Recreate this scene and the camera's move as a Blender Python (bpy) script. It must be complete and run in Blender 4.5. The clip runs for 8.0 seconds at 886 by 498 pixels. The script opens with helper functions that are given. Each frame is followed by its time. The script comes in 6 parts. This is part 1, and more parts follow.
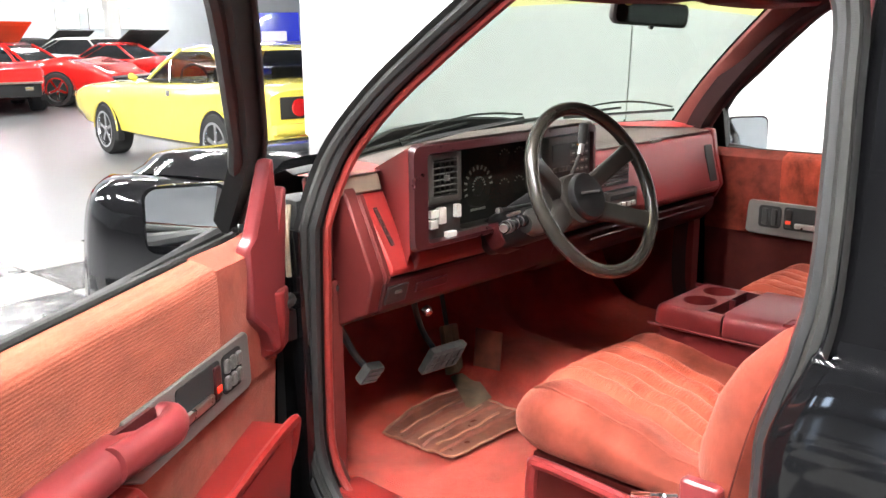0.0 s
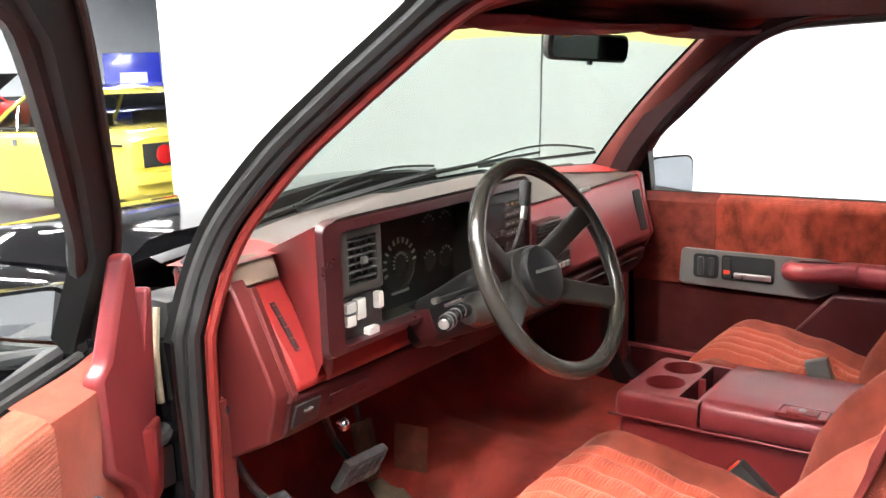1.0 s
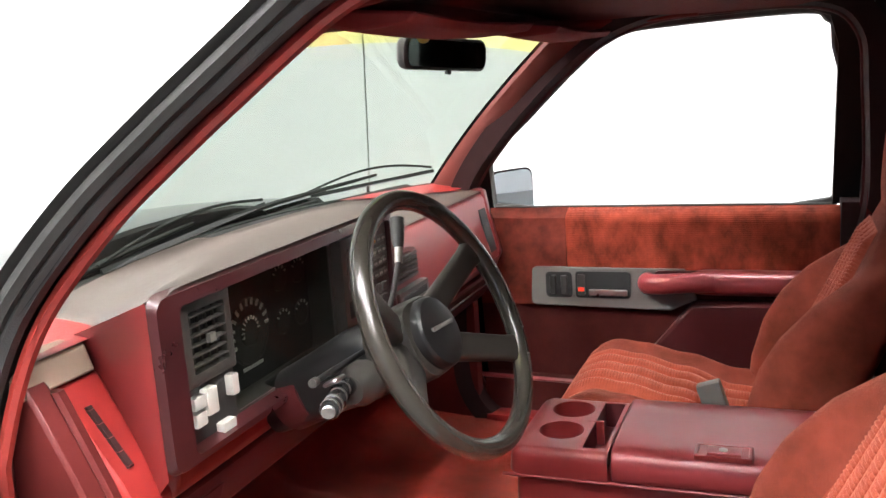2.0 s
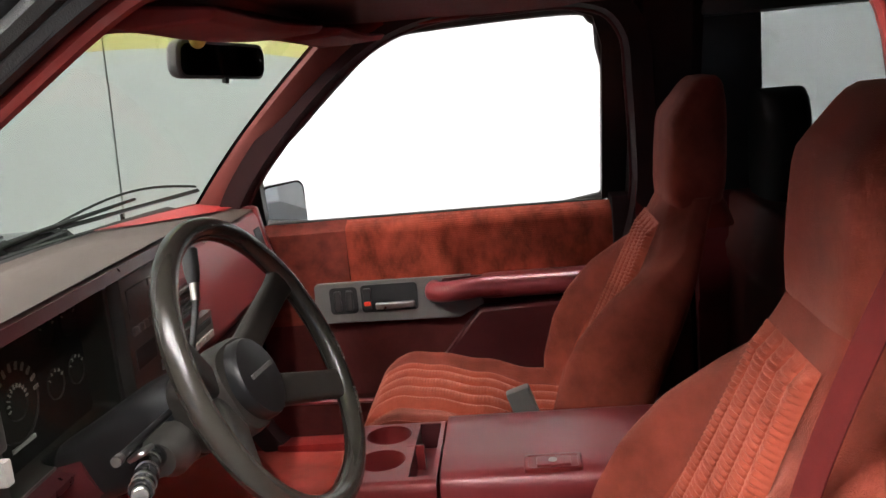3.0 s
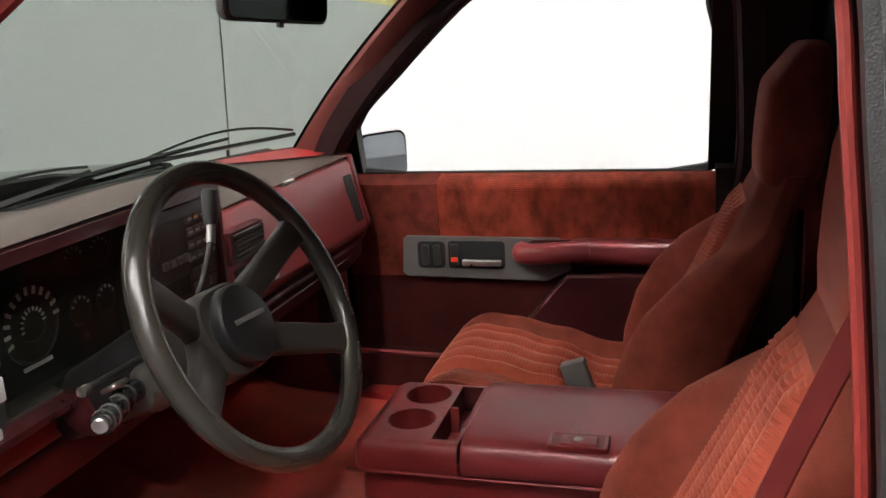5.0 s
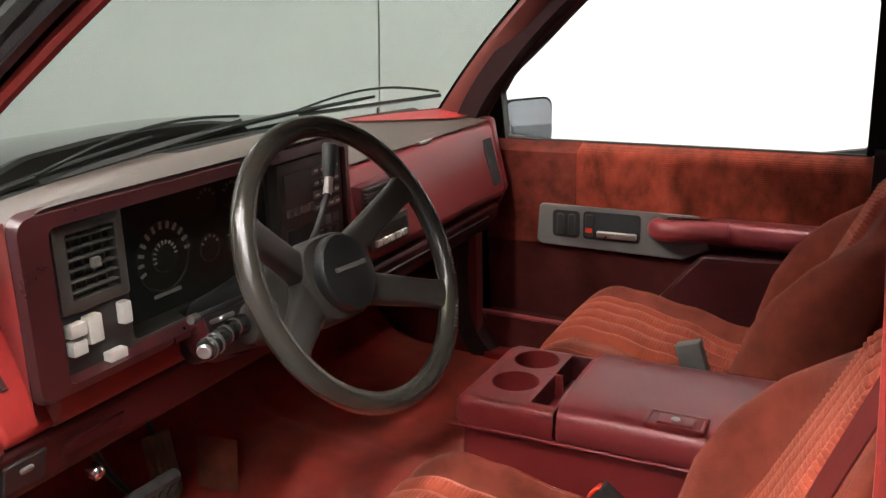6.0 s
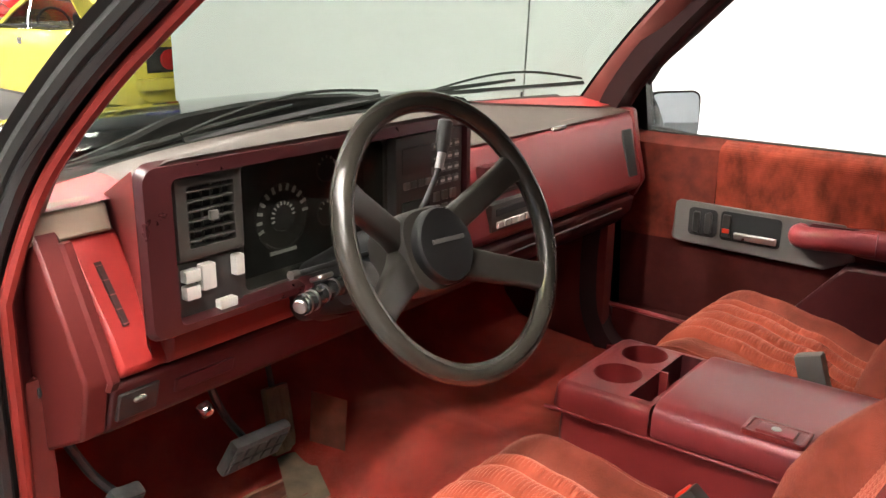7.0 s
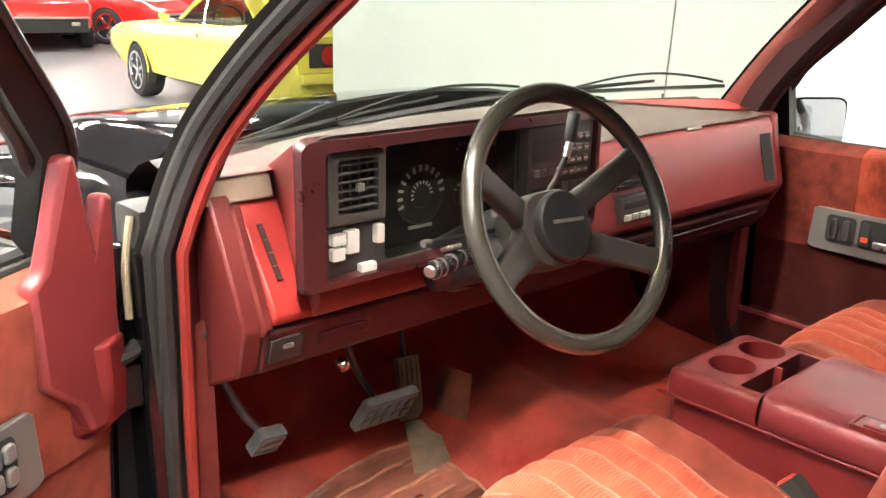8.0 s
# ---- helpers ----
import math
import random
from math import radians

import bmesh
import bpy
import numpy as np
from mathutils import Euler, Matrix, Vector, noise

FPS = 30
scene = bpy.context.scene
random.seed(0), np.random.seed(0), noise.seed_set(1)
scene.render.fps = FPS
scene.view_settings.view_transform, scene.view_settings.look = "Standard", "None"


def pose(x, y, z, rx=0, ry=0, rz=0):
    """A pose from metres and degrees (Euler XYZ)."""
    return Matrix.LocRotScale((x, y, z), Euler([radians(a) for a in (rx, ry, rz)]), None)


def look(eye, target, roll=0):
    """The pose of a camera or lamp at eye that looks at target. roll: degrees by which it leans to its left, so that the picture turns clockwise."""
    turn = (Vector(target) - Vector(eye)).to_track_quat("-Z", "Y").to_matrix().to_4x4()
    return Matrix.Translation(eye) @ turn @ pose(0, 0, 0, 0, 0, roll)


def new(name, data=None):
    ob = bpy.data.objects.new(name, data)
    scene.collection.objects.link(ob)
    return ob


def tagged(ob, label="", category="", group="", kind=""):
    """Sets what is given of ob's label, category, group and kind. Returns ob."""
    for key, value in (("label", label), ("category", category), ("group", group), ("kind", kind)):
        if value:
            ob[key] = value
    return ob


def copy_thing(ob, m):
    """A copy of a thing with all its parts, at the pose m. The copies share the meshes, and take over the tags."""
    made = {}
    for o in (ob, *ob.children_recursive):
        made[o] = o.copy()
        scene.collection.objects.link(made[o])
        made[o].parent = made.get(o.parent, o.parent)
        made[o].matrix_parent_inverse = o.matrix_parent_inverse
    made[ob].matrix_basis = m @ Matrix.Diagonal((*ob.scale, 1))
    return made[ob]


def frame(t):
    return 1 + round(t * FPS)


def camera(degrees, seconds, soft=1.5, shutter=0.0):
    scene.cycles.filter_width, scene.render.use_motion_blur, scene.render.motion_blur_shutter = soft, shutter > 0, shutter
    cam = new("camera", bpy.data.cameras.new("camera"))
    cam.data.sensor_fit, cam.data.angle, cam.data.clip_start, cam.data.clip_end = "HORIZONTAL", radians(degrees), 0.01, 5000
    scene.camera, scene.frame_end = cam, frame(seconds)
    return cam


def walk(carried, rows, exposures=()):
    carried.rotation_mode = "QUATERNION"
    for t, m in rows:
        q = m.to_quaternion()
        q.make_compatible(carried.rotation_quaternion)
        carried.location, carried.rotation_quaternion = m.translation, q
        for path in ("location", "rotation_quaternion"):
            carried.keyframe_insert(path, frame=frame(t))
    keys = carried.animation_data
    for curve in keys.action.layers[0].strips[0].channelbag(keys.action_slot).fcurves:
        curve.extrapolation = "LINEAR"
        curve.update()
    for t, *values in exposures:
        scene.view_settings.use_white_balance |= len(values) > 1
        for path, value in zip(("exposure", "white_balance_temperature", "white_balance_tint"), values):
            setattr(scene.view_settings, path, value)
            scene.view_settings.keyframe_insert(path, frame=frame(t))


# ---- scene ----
cam = camera(53.0, 8.0)
PATH = [
    (0, (-2.008, -1.398, 1.557), (-0.594, -0.060, 1.095), -0.6),
    (0.5, (-1.872, -1.234, 1.565), (-0.380, 0.023, 1.126), -1.2),
    (1, (-1.743, -1.059, 1.572), (-0.143, 0.074, 1.178), -1.9),
    (1.5, (-1.628, -0.919, 1.573), (0.081, 0.046, 1.187), -2.9),
    (2, (-1.543, -0.804, 1.576), (0.279, -0.075, 1.189), -4.0),
    (2.2, (-1.519, -0.762, 1.579), (0.352, -0.167, 1.191), -4.3),
    (3.3, (-1.412, -0.675, 1.576), (0.539, -0.563, 1.151), -5.6),
    (3.5, (-1.390, -0.687, 1.574), (0.561, -0.585, 1.144), -5.6),
    (4, (-1.361, -0.732, 1.572), (0.578, -0.605, 1.093), -5.1),
    (4.5, (-1.358, -0.803, 1.567), (0.563, -0.530, 1.078), -4.6),
    (5, (-1.364, -0.865, 1.562), (0.501, -0.327, 1.075), -3.2),
    (5.2, (-1.357, -0.872, 1.569), (0.485, -0.269, 1.069), -2.7),
    (6.3, (-1.360, -0.974, 1.558), (0.292, 0.010, 1.006), -0.8),
    (6.5, (-1.351, -0.980, 1.556), (0.260, 0.069, 1.003), -0.2),
    (7, (-1.338, -1.028, 1.554), (0.180, 0.143, 0.984), 0.6),
    (7.5, (-1.351, -1.073, 1.549), (0.058, 0.225, 0.976), 1.2),
    (8, (-1.409, -1.126, 1.552), (-0.106, 0.281, 0.982), 1.3),
]
walk(cam, [(t, look(eye, target, roll)) for t, eye, target, roll in PATH],
     exposures=((0, 0.10, 6500, 10), (1.0, 0.19, 6500, 10), (1.5, 0.15, 6500, 10), (2.2, -0.05, 6550, 11), (3.3, -0.84, 6600, 12), (4.5, -1.22, 6650, 12), (5.2, -0.95, 6700, 12), (6.3, -0.50, 6850, 11), (7.0, -0.05, 7000, 10), (7.5, 0.13, 6950, 10), (8.0, 0.45, 7250, 9)))

# ---------------- daylight-balanced showroom light ----------------
GZ = 0.20          # level of the showroom floor under the lowered truck
world = bpy.data.worlds.new("world")
scene.world = world
world.use_nodes = True
wbg = world.node_tree.nodes["Background"]
wbg.inputs["Color"].default_value = (0.80, 0.90, 1.0, 1)
wbg.inputs["Strength"].default_value = 0.25


# ---------------- materials ----------------
def mat(name, col, rough=0.5, metal=0.0, var=0.15, scale=6.0, bump=0.08, bscale=300.0, coat=0.0, sheen=0.0,
        spec=0.5, rvar=0.08, emit=0.0, bdist=0.002, stretch=(1, 1, 1), col2=None):
    m = bpy.data.materials.new(name)
    m.use_nodes = True
    nt = m.node_tree
    b = nt.nodes["Principled BSDF"]
    tc = nt.nodes.new("ShaderNodeTexCoord")
    mp = nt.nodes.new("ShaderNodeMapping")
    mp.inputs["Scale"].default_value = stretch
    nt.links.new(tc.outputs["Object"], mp.inputs["Vector"])
    n1 = nt.nodes.new("ShaderNodeTexNoise")
    n1.inputs["Scale"].default_value = scale
    n1.inputs["Detail"].default_value = 5
    n1.inputs["Roughness"].default_value = 0.62
    nt.links.new(mp.outputs["Vector"], n1.inputs["Vector"])
    ramp = nt.nodes.new("ShaderNodeValToRGB")
    ramp.color_ramp.elements[0].position, ramp.color_ramp.elements[1].position = 0.3, 0.7
    lo = tuple(c * (1 - var) for c in col)
    hi = col2 if col2 else tuple(min(1, c * (1 + var)) for c in col)
    ramp.color_ramp.elements[0].color, ramp.color_ramp.elements[1].color = (*lo, 1), (*hi, 1)
    nt.links.new(n1.outputs["Fac"], ramp.inputs["Fac"])
    nt.links.new(ramp.outputs["Color"], b.inputs["Base Color"])
    n2 = nt.nodes.new("ShaderNodeTexNoise")
    n2.inputs["Scale"].default_value = bscale
    n2.inputs["Detail"].default_value = 3
    nt.links.new(mp.outputs["Vector"], n2.inputs["Vector"])
    if rvar:
        mr = nt.nodes.new("ShaderNodeMapRange")
        mr.inputs["To Min"].default_value = max(0.02, rough - rvar)
        mr.inputs["To Max"].default_value = min(1, rough + rvar)
        nt.links.new(n1.outputs["Fac"], mr.inputs["Value"])
        nt.links.new(mr.outputs["Result"], b.inputs["Roughness"])
    else:
        b.inputs["Roughness"].default_value = rough
    if bump:
        bp = nt.nodes.new("ShaderNodeBump")
        bp.inputs["Strength"].default_value = bump
        bp.inputs["Distance"].default_value = bdist
        nt.links.new(n2.outputs["Fac"], bp.inputs["Height"])
        nt.links.new(bp.outputs["Normal"], b.inputs["Normal"])
    b.inputs["Metallic"].default_value = metal
    b.inputs["Specular IOR Level"].default_value = spec
    b.inputs["Coat Weight"].default_value = coat
    b.inputs["Coat Roughness"].default_value = 0.04
    b.inputs["Sheen Weight"].default_value = sheen
    b.inputs["Sheen Roughness"].default_value = 0.35
    if sheen:
        b.inputs["Sheen Tint"].default_value = (1.0, 0.44, 0.34, 1)
    if emit:
        b.inputs["Emission Color"].default_value = (*col, 1)
        b.inputs["Emission Strength"].default_value = emit
    return m


def ribbed(m, axis, pitch, strength=0.5, dist=0.0015):
    """Adds fine parallel cords across an axis to a cloth material."""
    nt = m.node_tree
    b = nt.nodes["Principled BSDF"]
    tc = nt.nodes.new("ShaderNodeTexCoord")
    wv = nt.nodes.new("ShaderNodeTexWave")
    wv.bands_direction = axis
    wv.inputs["Scale"].default_value = 0.314 / pitch
    wv.inputs["Distortion"].default_value = 0.6
    wv.inputs["Detail Scale"].default_value = 2
    nt.links.new(tc.outputs["Object"], wv.inputs["Vector"])
    bp = nt.nodes.new("ShaderNodeBump")
    bp.inputs["Strength"].default_value = strength
    bp.inputs["Distance"].default_value = dist
    old = b.inputs["Normal"].links[0].from_socket if b.inputs["Normal"].links else None
    if old:
        nt.links.new(old, bp.inputs["Normal"])
    nt.links.new(wv.outputs["Fac"], bp.inputs["Height"])
    nt.links.new(bp.outputs["Normal"], b.inputs["Normal"])
    return m


def pane(name, tint, gloss=0.045, graze=0.55):
    """Thin glass: tinted, clear straight through, with a reflecting skin."""
    m = bpy.data.materials.new(name)
    m.use_nodes = True
    nt = m.node_tree
    nt.nodes.clear()
    out = nt.nodes.new("ShaderNodeOutputMaterial")
    tr = nt.nodes.new("ShaderNodeBsdfTransparent")
    tr.inputs["Color"].default_value = (*tint, 1)
    gl = nt.nodes.new("ShaderNodeBsdfGlossy")
    gl.inputs["Roughness"].default_value = 0.02
    lw = nt.nodes.new("ShaderNodeLayerWeight")
    lw.inputs["Blend"].default_value = 0.5
    pw = nt.nodes.new("ShaderNodeMath")
    pw.operation = "POWER"
    pw.inputs[1].default_value = 4.0
    fr = nt.nodes.new("ShaderNodeMath")
    fr.operation = "MULTIPLY_ADD"
    fr.inputs[1].default_value, fr.inputs[2].default_value = graze, gloss
    nt.links.new(lw.outputs["Facing"], pw.inputs[0])
    nt.links.new(pw.outputs["Value"], fr.inputs[0])
    mx = nt.nodes.new("ShaderNodeMixShader")
    nt.links.new(fr.outputs["Value"], mx.inputs["Fac"])
    nt.links.new(tr.outputs["BSDF"], mx.inputs[1])
    nt.links.new(gl.outputs["BSDF"], mx.inputs[2])
    nt.links.new(mx.outputs["Shader"], out.inputs["Surface"])
    return m


M = {}
M["vinyl"] = mat("maroon_vinyl", (0.145, 0.0165, 0.0165), 0.33, var=0.12, scale=9, bump=0.12, bscale=900, spec=0.42, rvar=0.02)
M["vinyl_dark"] = mat("dark_maroon_plastic", (0.050, 0.009, 0.010), 0.38, var=0.2, scale=8, bump=0.15, bscale=800, spec=0.35, rvar=0.02)
M["vinyl_red"] = mat("bright_red_plastic", (0.215, 0.019, 0.017), 0.36, var=0.15, scale=10, bump=0.12, bscale=900, spec=0.28, rvar=0.02)
M["vinyl_rose"] = mat("faded_rose_vinyl", (0.180, 0.027, 0.029), 0.31, var=0.10, scale=7, bump=0.10, bscale=700, rvar=0.02)
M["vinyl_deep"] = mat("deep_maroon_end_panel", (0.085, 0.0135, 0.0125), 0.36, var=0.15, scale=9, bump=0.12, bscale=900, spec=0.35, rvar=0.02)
M["pad_tan"] = mat("faded_tan_dash_pad", (0.046, 0.034, 0.027), 0.5, var=0.2, scale=7, bump=0.4, bscale=700)
M["trim_red"] = mat("red_pinch_trim", (0.18, 0.019, 0.015), 0.38, var=0.12, scale=12, bump=0.15, bscale=600, rvar=0.02)
M["velour"] = mat("rust_red_velour", (0.180, 0.036, 0.022), 0.85, var=0.42, scale=8, bump=0.7, bscale=600, sheen=0.45, spec=0.12)
# same velour as the seat, coloured brighter for light caught on the ribs
M["velour_rib"] = mat("brightened_ribbed_velour", (0.29, 0.055, 0.030), 0.85, var=0.20, scale=14, bump=0.5, bscale=700, sheen=0.8, spec=0.12)
M["velour_door"] = ribbed(mat("crushed_orange_red_velour", (0.26, 0.062, 0.034), 0.85, var=0.30, scale=11, bump=0.5, bscale=900, sheen=0.7,
                              spec=0.15, stretch=(1, 1, 1.8)), "Z", 0.006, 0.55)
M["suede"] = mat("soft_red_suede_cloth", (0.21, 0.040, 0.025), 0.9, var=0.35, scale=13, bump=0.4, bscale=900, sheen=0.5, spec=0.12)
# passenger door suede: the driver door's cloth coloured darker for the shaded side
M["suede_shaded"] = mat("shaded_crushed_suede_cloth", (0.11, 0.020, 0.013), 0.9, var=0.5, scale=16, bump=0.5, bscale=500, sheen=0.3, spec=0.12)
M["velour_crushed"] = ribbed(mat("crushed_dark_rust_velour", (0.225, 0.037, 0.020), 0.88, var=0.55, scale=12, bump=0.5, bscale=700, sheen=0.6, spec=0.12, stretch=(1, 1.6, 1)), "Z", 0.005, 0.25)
M["ledge_tan"] = mat("pale_tan_ledge", (0.21, 0.155, 0.115), 0.5, var=0.15, scale=14, bump=0.2, bscale=700)
# lower passenger door colour, darkened to put that side's shade into it
M["door_shaded"] = mat("shaded_maroon_door_carpet", (0.055, 0.011, 0.010), 0.92, var=0.25, scale=12, bump=0.5, bscale=700, spec=0.1)
M["rim_plum"] = mat("plum_brown_cluster_rim", (0.036, 0.008, 0.009), 0.28, var=0.2, scale=8, bump=0.1, bscale=800, rvar=0.02)
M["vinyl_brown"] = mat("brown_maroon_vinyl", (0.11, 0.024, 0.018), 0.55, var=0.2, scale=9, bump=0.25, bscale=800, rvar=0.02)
# maroon trim coloured near-black to carry the shade round the lock pillars
M["trim_shaded"] = mat("shaded_maroon_trim", (0.022, 0.007, 0.007), 0.75, var=0.2, scale=9, bump=0.25, bscale=800, spec=0.25)
M["black_trim"] = mat("satin_black_door_frame", (0.007, 0.007, 0.007), 0.38, var=0.2, scale=9, bump=0.1, bscale=300, spec=0.3)
M["column"] = mat("satin_black_column", (0.009, 0.0085, 0.0085), 0.36, var=0.2, bump=0.1, bscale=600, spec=0.25)
M["visor"] = mat("maroon_visor_cloth", (0.15, 0.025, 0.023), 0.85, var=0.15, scale=10, bump=0.3, bscale=900, spec=0.1)
M["emblem"] = mat("dim_grey_emblem", (0.075, 0.07, 0.065), 0.4, var=0.05, bump=0)
M["headrest_black"] = mat("matte_black_headrest_cloth", (0.012, 0.013, 0.012), 0.8, var=0.2, scale=12, bump=0.3, bscale=600, spec=0.2)
M["spoke"] = mat("dark_brown_grey_wheel_vinyl", (0.020, 0.0175, 0.0150), 0.36, var=0.2, scale=14, bump=0.12, bscale=900, spec=0.28, rvar=0.02)
M["carpet"] = mat("red_loop_carpet", (0.33, 0.034, 0.024), 0.95, var=0.42, scale=9, bump=1.0, bscale=700, bdist=0.004, sheen=0.3, spec=0.1)
M["headliner"] = mat("dark_red_headliner_cloth", (0.11, 0.019, 0.016), 0.92, var=0.15, scale=10, bump=0.4, bscale=900, spec=0.12)
M["black_plastic"] = mat("black_grained_plastic", (0.022, 0.021, 0.020), 0.45, var=0.2, scale=12, bump=0.25, bscale=900)
M["grey_plastic"] = mat("charcoal_plastic", (0.036, 0.033, 0.029), 0.36, var=0.16, scale=12, bump=0.2, bscale=900, rvar=0.02)
M["plate_grey"] = mat("satin_grey_switch_plate", (0.105, 0.10, 0.093), 0.40, var=0.10, scale=10, bump=0.15, bscale=900, rvar=0.02)
M["wheel_grip"] = mat("worn_charcoal_wheel_rim", (0.022, 0.0195, 0.016), 0.19, var=0.15, scale=12, bump=0.05, bscale=500, rvar=0.05, spec=0.42)
M["button"] = mat("pale_grey_button", (0.40, 0.385, 0.355), 0.4, var=0.06, scale=20, bump=0.05)
M["mark"] = mat("white_dial_marking", (0.52, 0.51, 0.48), 0.5, var=0.04, bump=0)
M["amber"] = mat("amber_button_mark", (0.80, 0.32, 0.03), 0.4, var=0.05, bump=0)
M["blue_mark"] = mat("blue_button_mark", (0.05, 0.15, 0.6), 0.4, var=0.05, bump=0)
M["red_lamp"] = mat("red_lock_marking", (0.85, 0.05, 0.02), 0.3, var=0.05, bump=0)
M["rubber"] = mat("black_weatherstrip_rubber", (0.018, 0.018, 0.018), 0.42, var=0.25, scale=10, bump=0.3, bscale=500)
M["rubber_grey"] = mat("worn_grey_weatherstrip", (0.020, 0.020, 0.019), 0.5, var=0.25, scale=9, bump=0.35, bscale=700, spec=0.25)
M["paint"] = mat("gloss_black_paint", (0.004, 0.004, 0.0045), 0.06, var=0.2, scale=3, bump=0.01, bscale=40, spec=0.40, rvar=0.02)
M["chrome"] = mat("chrome", (0.80, 0.80, 0.80), 0.08, metal=1.0, var=0.05, bump=0.0, rvar=0.04)
M["brass"] = mat("yellowed_brass", (0.55, 0.45, 0.10), 0.3, metal=0.6, var=0.2, scale=40, bump=0.05)
M["steel"] = mat("brushed_steel", (0.45, 0.44, 0.42), 0.3, metal=1.0, var=0.12, scale=30, bump=0.1)
M["mirror"] = mat("mirror_glass", (0.86, 0.87, 0.86), 0.02, metal=1.0, var=0.01, bump=0, rvar=0)
M["mirror_dim"] = mat("dimmed_mirror_glass", (0.10, 0.11, 0.10), 0.05, metal=1.0, var=0.05, bump=0, rvar=0)
M["pedal"] = mat("worn_grey_pedal_rubber", (0.070, 0.072, 0.070), 0.6, var=0.35, scale=25, bump=0.5, bscale=200)
M["pedal_tan"] = mat("dusty_pedal_rubber", (0.20, 0.145, 0.095), 0.65, var=0.3, scale=22, bump=0.4, bscale=300)
M["mat_wear"] = mat("worn_clear_vinyl_heel_mat", (0.17, 0.055, 0.036), 0.30, var=0.35, scale=18, bump=0.4, bscale=120)
M["mat_edge"] = mat("pale_worn_mat_edge", (0.30, 0.14, 0.09), 0.35, var=0.4, scale=30, bump=0.3, bscale=200)
M["key_black"] = mat("gloss_black_key_barrel", (0.012, 0.012, 0.012), 0.16, var=0.1, bump=0.05)
M["thread"] = mat("pale_rust_thread", (0.50, 0.17, 0.10), 0.7, var=0.1, bump=0)
M["belt"] = mat("maroon_belt_webbing", (0.085, 0.010, 0.009), 0.75, var=0.12, scale=30, bump=0.3, bscale=1500, spec=0.12)
M["belt_black"] = mat("black_buckle_plastic", (0.03, 0.028, 0.026), 0.4, bump=0.1)
M["windshield"] = pane("green_tinted_windshield_glass", (0.255, 0.29, 0.268), 0.014, 0.10)
M["shade"] = pane("yellow_green_shade_band", (0.40, 0.40, 0.15))
M["glass"] = pane("clear_door_glass", (0.92, 0.93, 0.935))
M["glass_dark"] = pane("smoked_quarter_glass", (0.42, 0.44, 0.44))
M["lens"] = pane("clear_cluster_lens", (0.72, 0.74, 0.72), 0.015, 0.10)
M["wall"] = mat("white_painted_wall", (0.80, 0.81, 0.80), 0.6, var=0.02, scale=1.2, bump=0)
M["wall_far"] = mat("pale_blue_grey_wall", (0.74, 0.79, 0.84), 0.7, var=0.05, scale=0.8, bump=0.06, bscale=60)
M["ceil"] = mat("dark_ceiling_deck", (0.10, 0.105, 0.11), 0.8, var=0.05, scale=1.0, bump=0.05, bscale=40)
# very dark grey that puts a dim, unlit hall into the west wall's colour
M["wall_dim"] = mat("darkened_hall_wall", (0.07, 0.075, 0.08), 0.7, var=0.08, scale=0.8, bump=0.06, bscale=60)
M["concrete"] = mat("polished_grey_concrete", (0.125, 0.128, 0.134), 0.30, var=0.16, scale=0.9, bump=0, spec=0.32, rvar=0.04)
M["tile_white"] = mat("white_vinyl_floor_tile", (0.125, 0.125, 0.122), 0.30, var=0.06, scale=3, bump=0.03, bscale=60)
M["tile_black"] = mat("dark_grey_floor_tile", (0.022, 0.022, 0.024), 0.26, var=0.15, scale=3, bump=0.03, bscale=60)
M["lamp"] = mat("ceiling_lamp_diffuser", (1.0, 0.985, 0.965), 0.5, var=0.0, bump=0, emit=250.0)
M["daylight"] = mat("daylit_window_pane", (0.92, 0.97, 1.0), 0.3, var=0.0, bump=0, emit=5.0)
M["daylight_blue"] = mat("bluish_daylit_pane", (0.62, 0.78, 1.0), 0.3, var=0.0, bump=0, emit=20.0)
M["yellow"] = mat("lemon_yellow_paint", (0.78, 0.64, 0.10), 0.22, var=0.05, scale=2, bump=0.01, coat=0.9, rvar=0.04)
M["red_paint"] = mat("gloss_red_paint", (0.62, 0.018, 0.016), 0.2, var=0.06, scale=2, bump=0.01, coat=1.0, rvar=0.04)
M["orange_paint"] = mat("gloss_orange_red_paint", (0.75, 0.085, 0.02), 0.2, var=0.06, scale=2, bump=0.01, coat=1.0, rvar=0.04)
M["white_paint"] = mat("gloss_white_paint", (0.74, 0.73, 0.70), 0.2, var=0.04, scale=2, bump=0.01, coat=1.0, rvar=0.04)
M["blue_paint"] = mat("gloss_blue_paint", (0.020, 0.035, 0.42), 0.22, var=0.08, scale=2, bump=0.01, coat=1.0, rvar=0.04)
M["tyre"] = mat("tyre_rubber", (0.022, 0.022, 0.022), 0.7, var=0.2, scale=20, bump=0.3, bscale=100)
M["car_glass"] = mat("dark_car_glass", (0.02, 0.022, 0.024), 0.12, var=0.1, bump=0, spec=0.3)
M["interior_dark"] = mat("dark_car_cabin", (0.03, 0.028, 0.027), 0.8, bump=0.1)
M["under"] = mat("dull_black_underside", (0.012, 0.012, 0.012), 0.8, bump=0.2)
M["tail_red"] = mat("red_tail_lens", (0.45, 0.01, 0.012), 0.15, bump=0, coat=0.8)
M["hinge"] = mat("dusty_tan_hinge_cover", (0.26, 0.21, 0.14), 0.6, var=0.3, scale=20, bump=0.4)


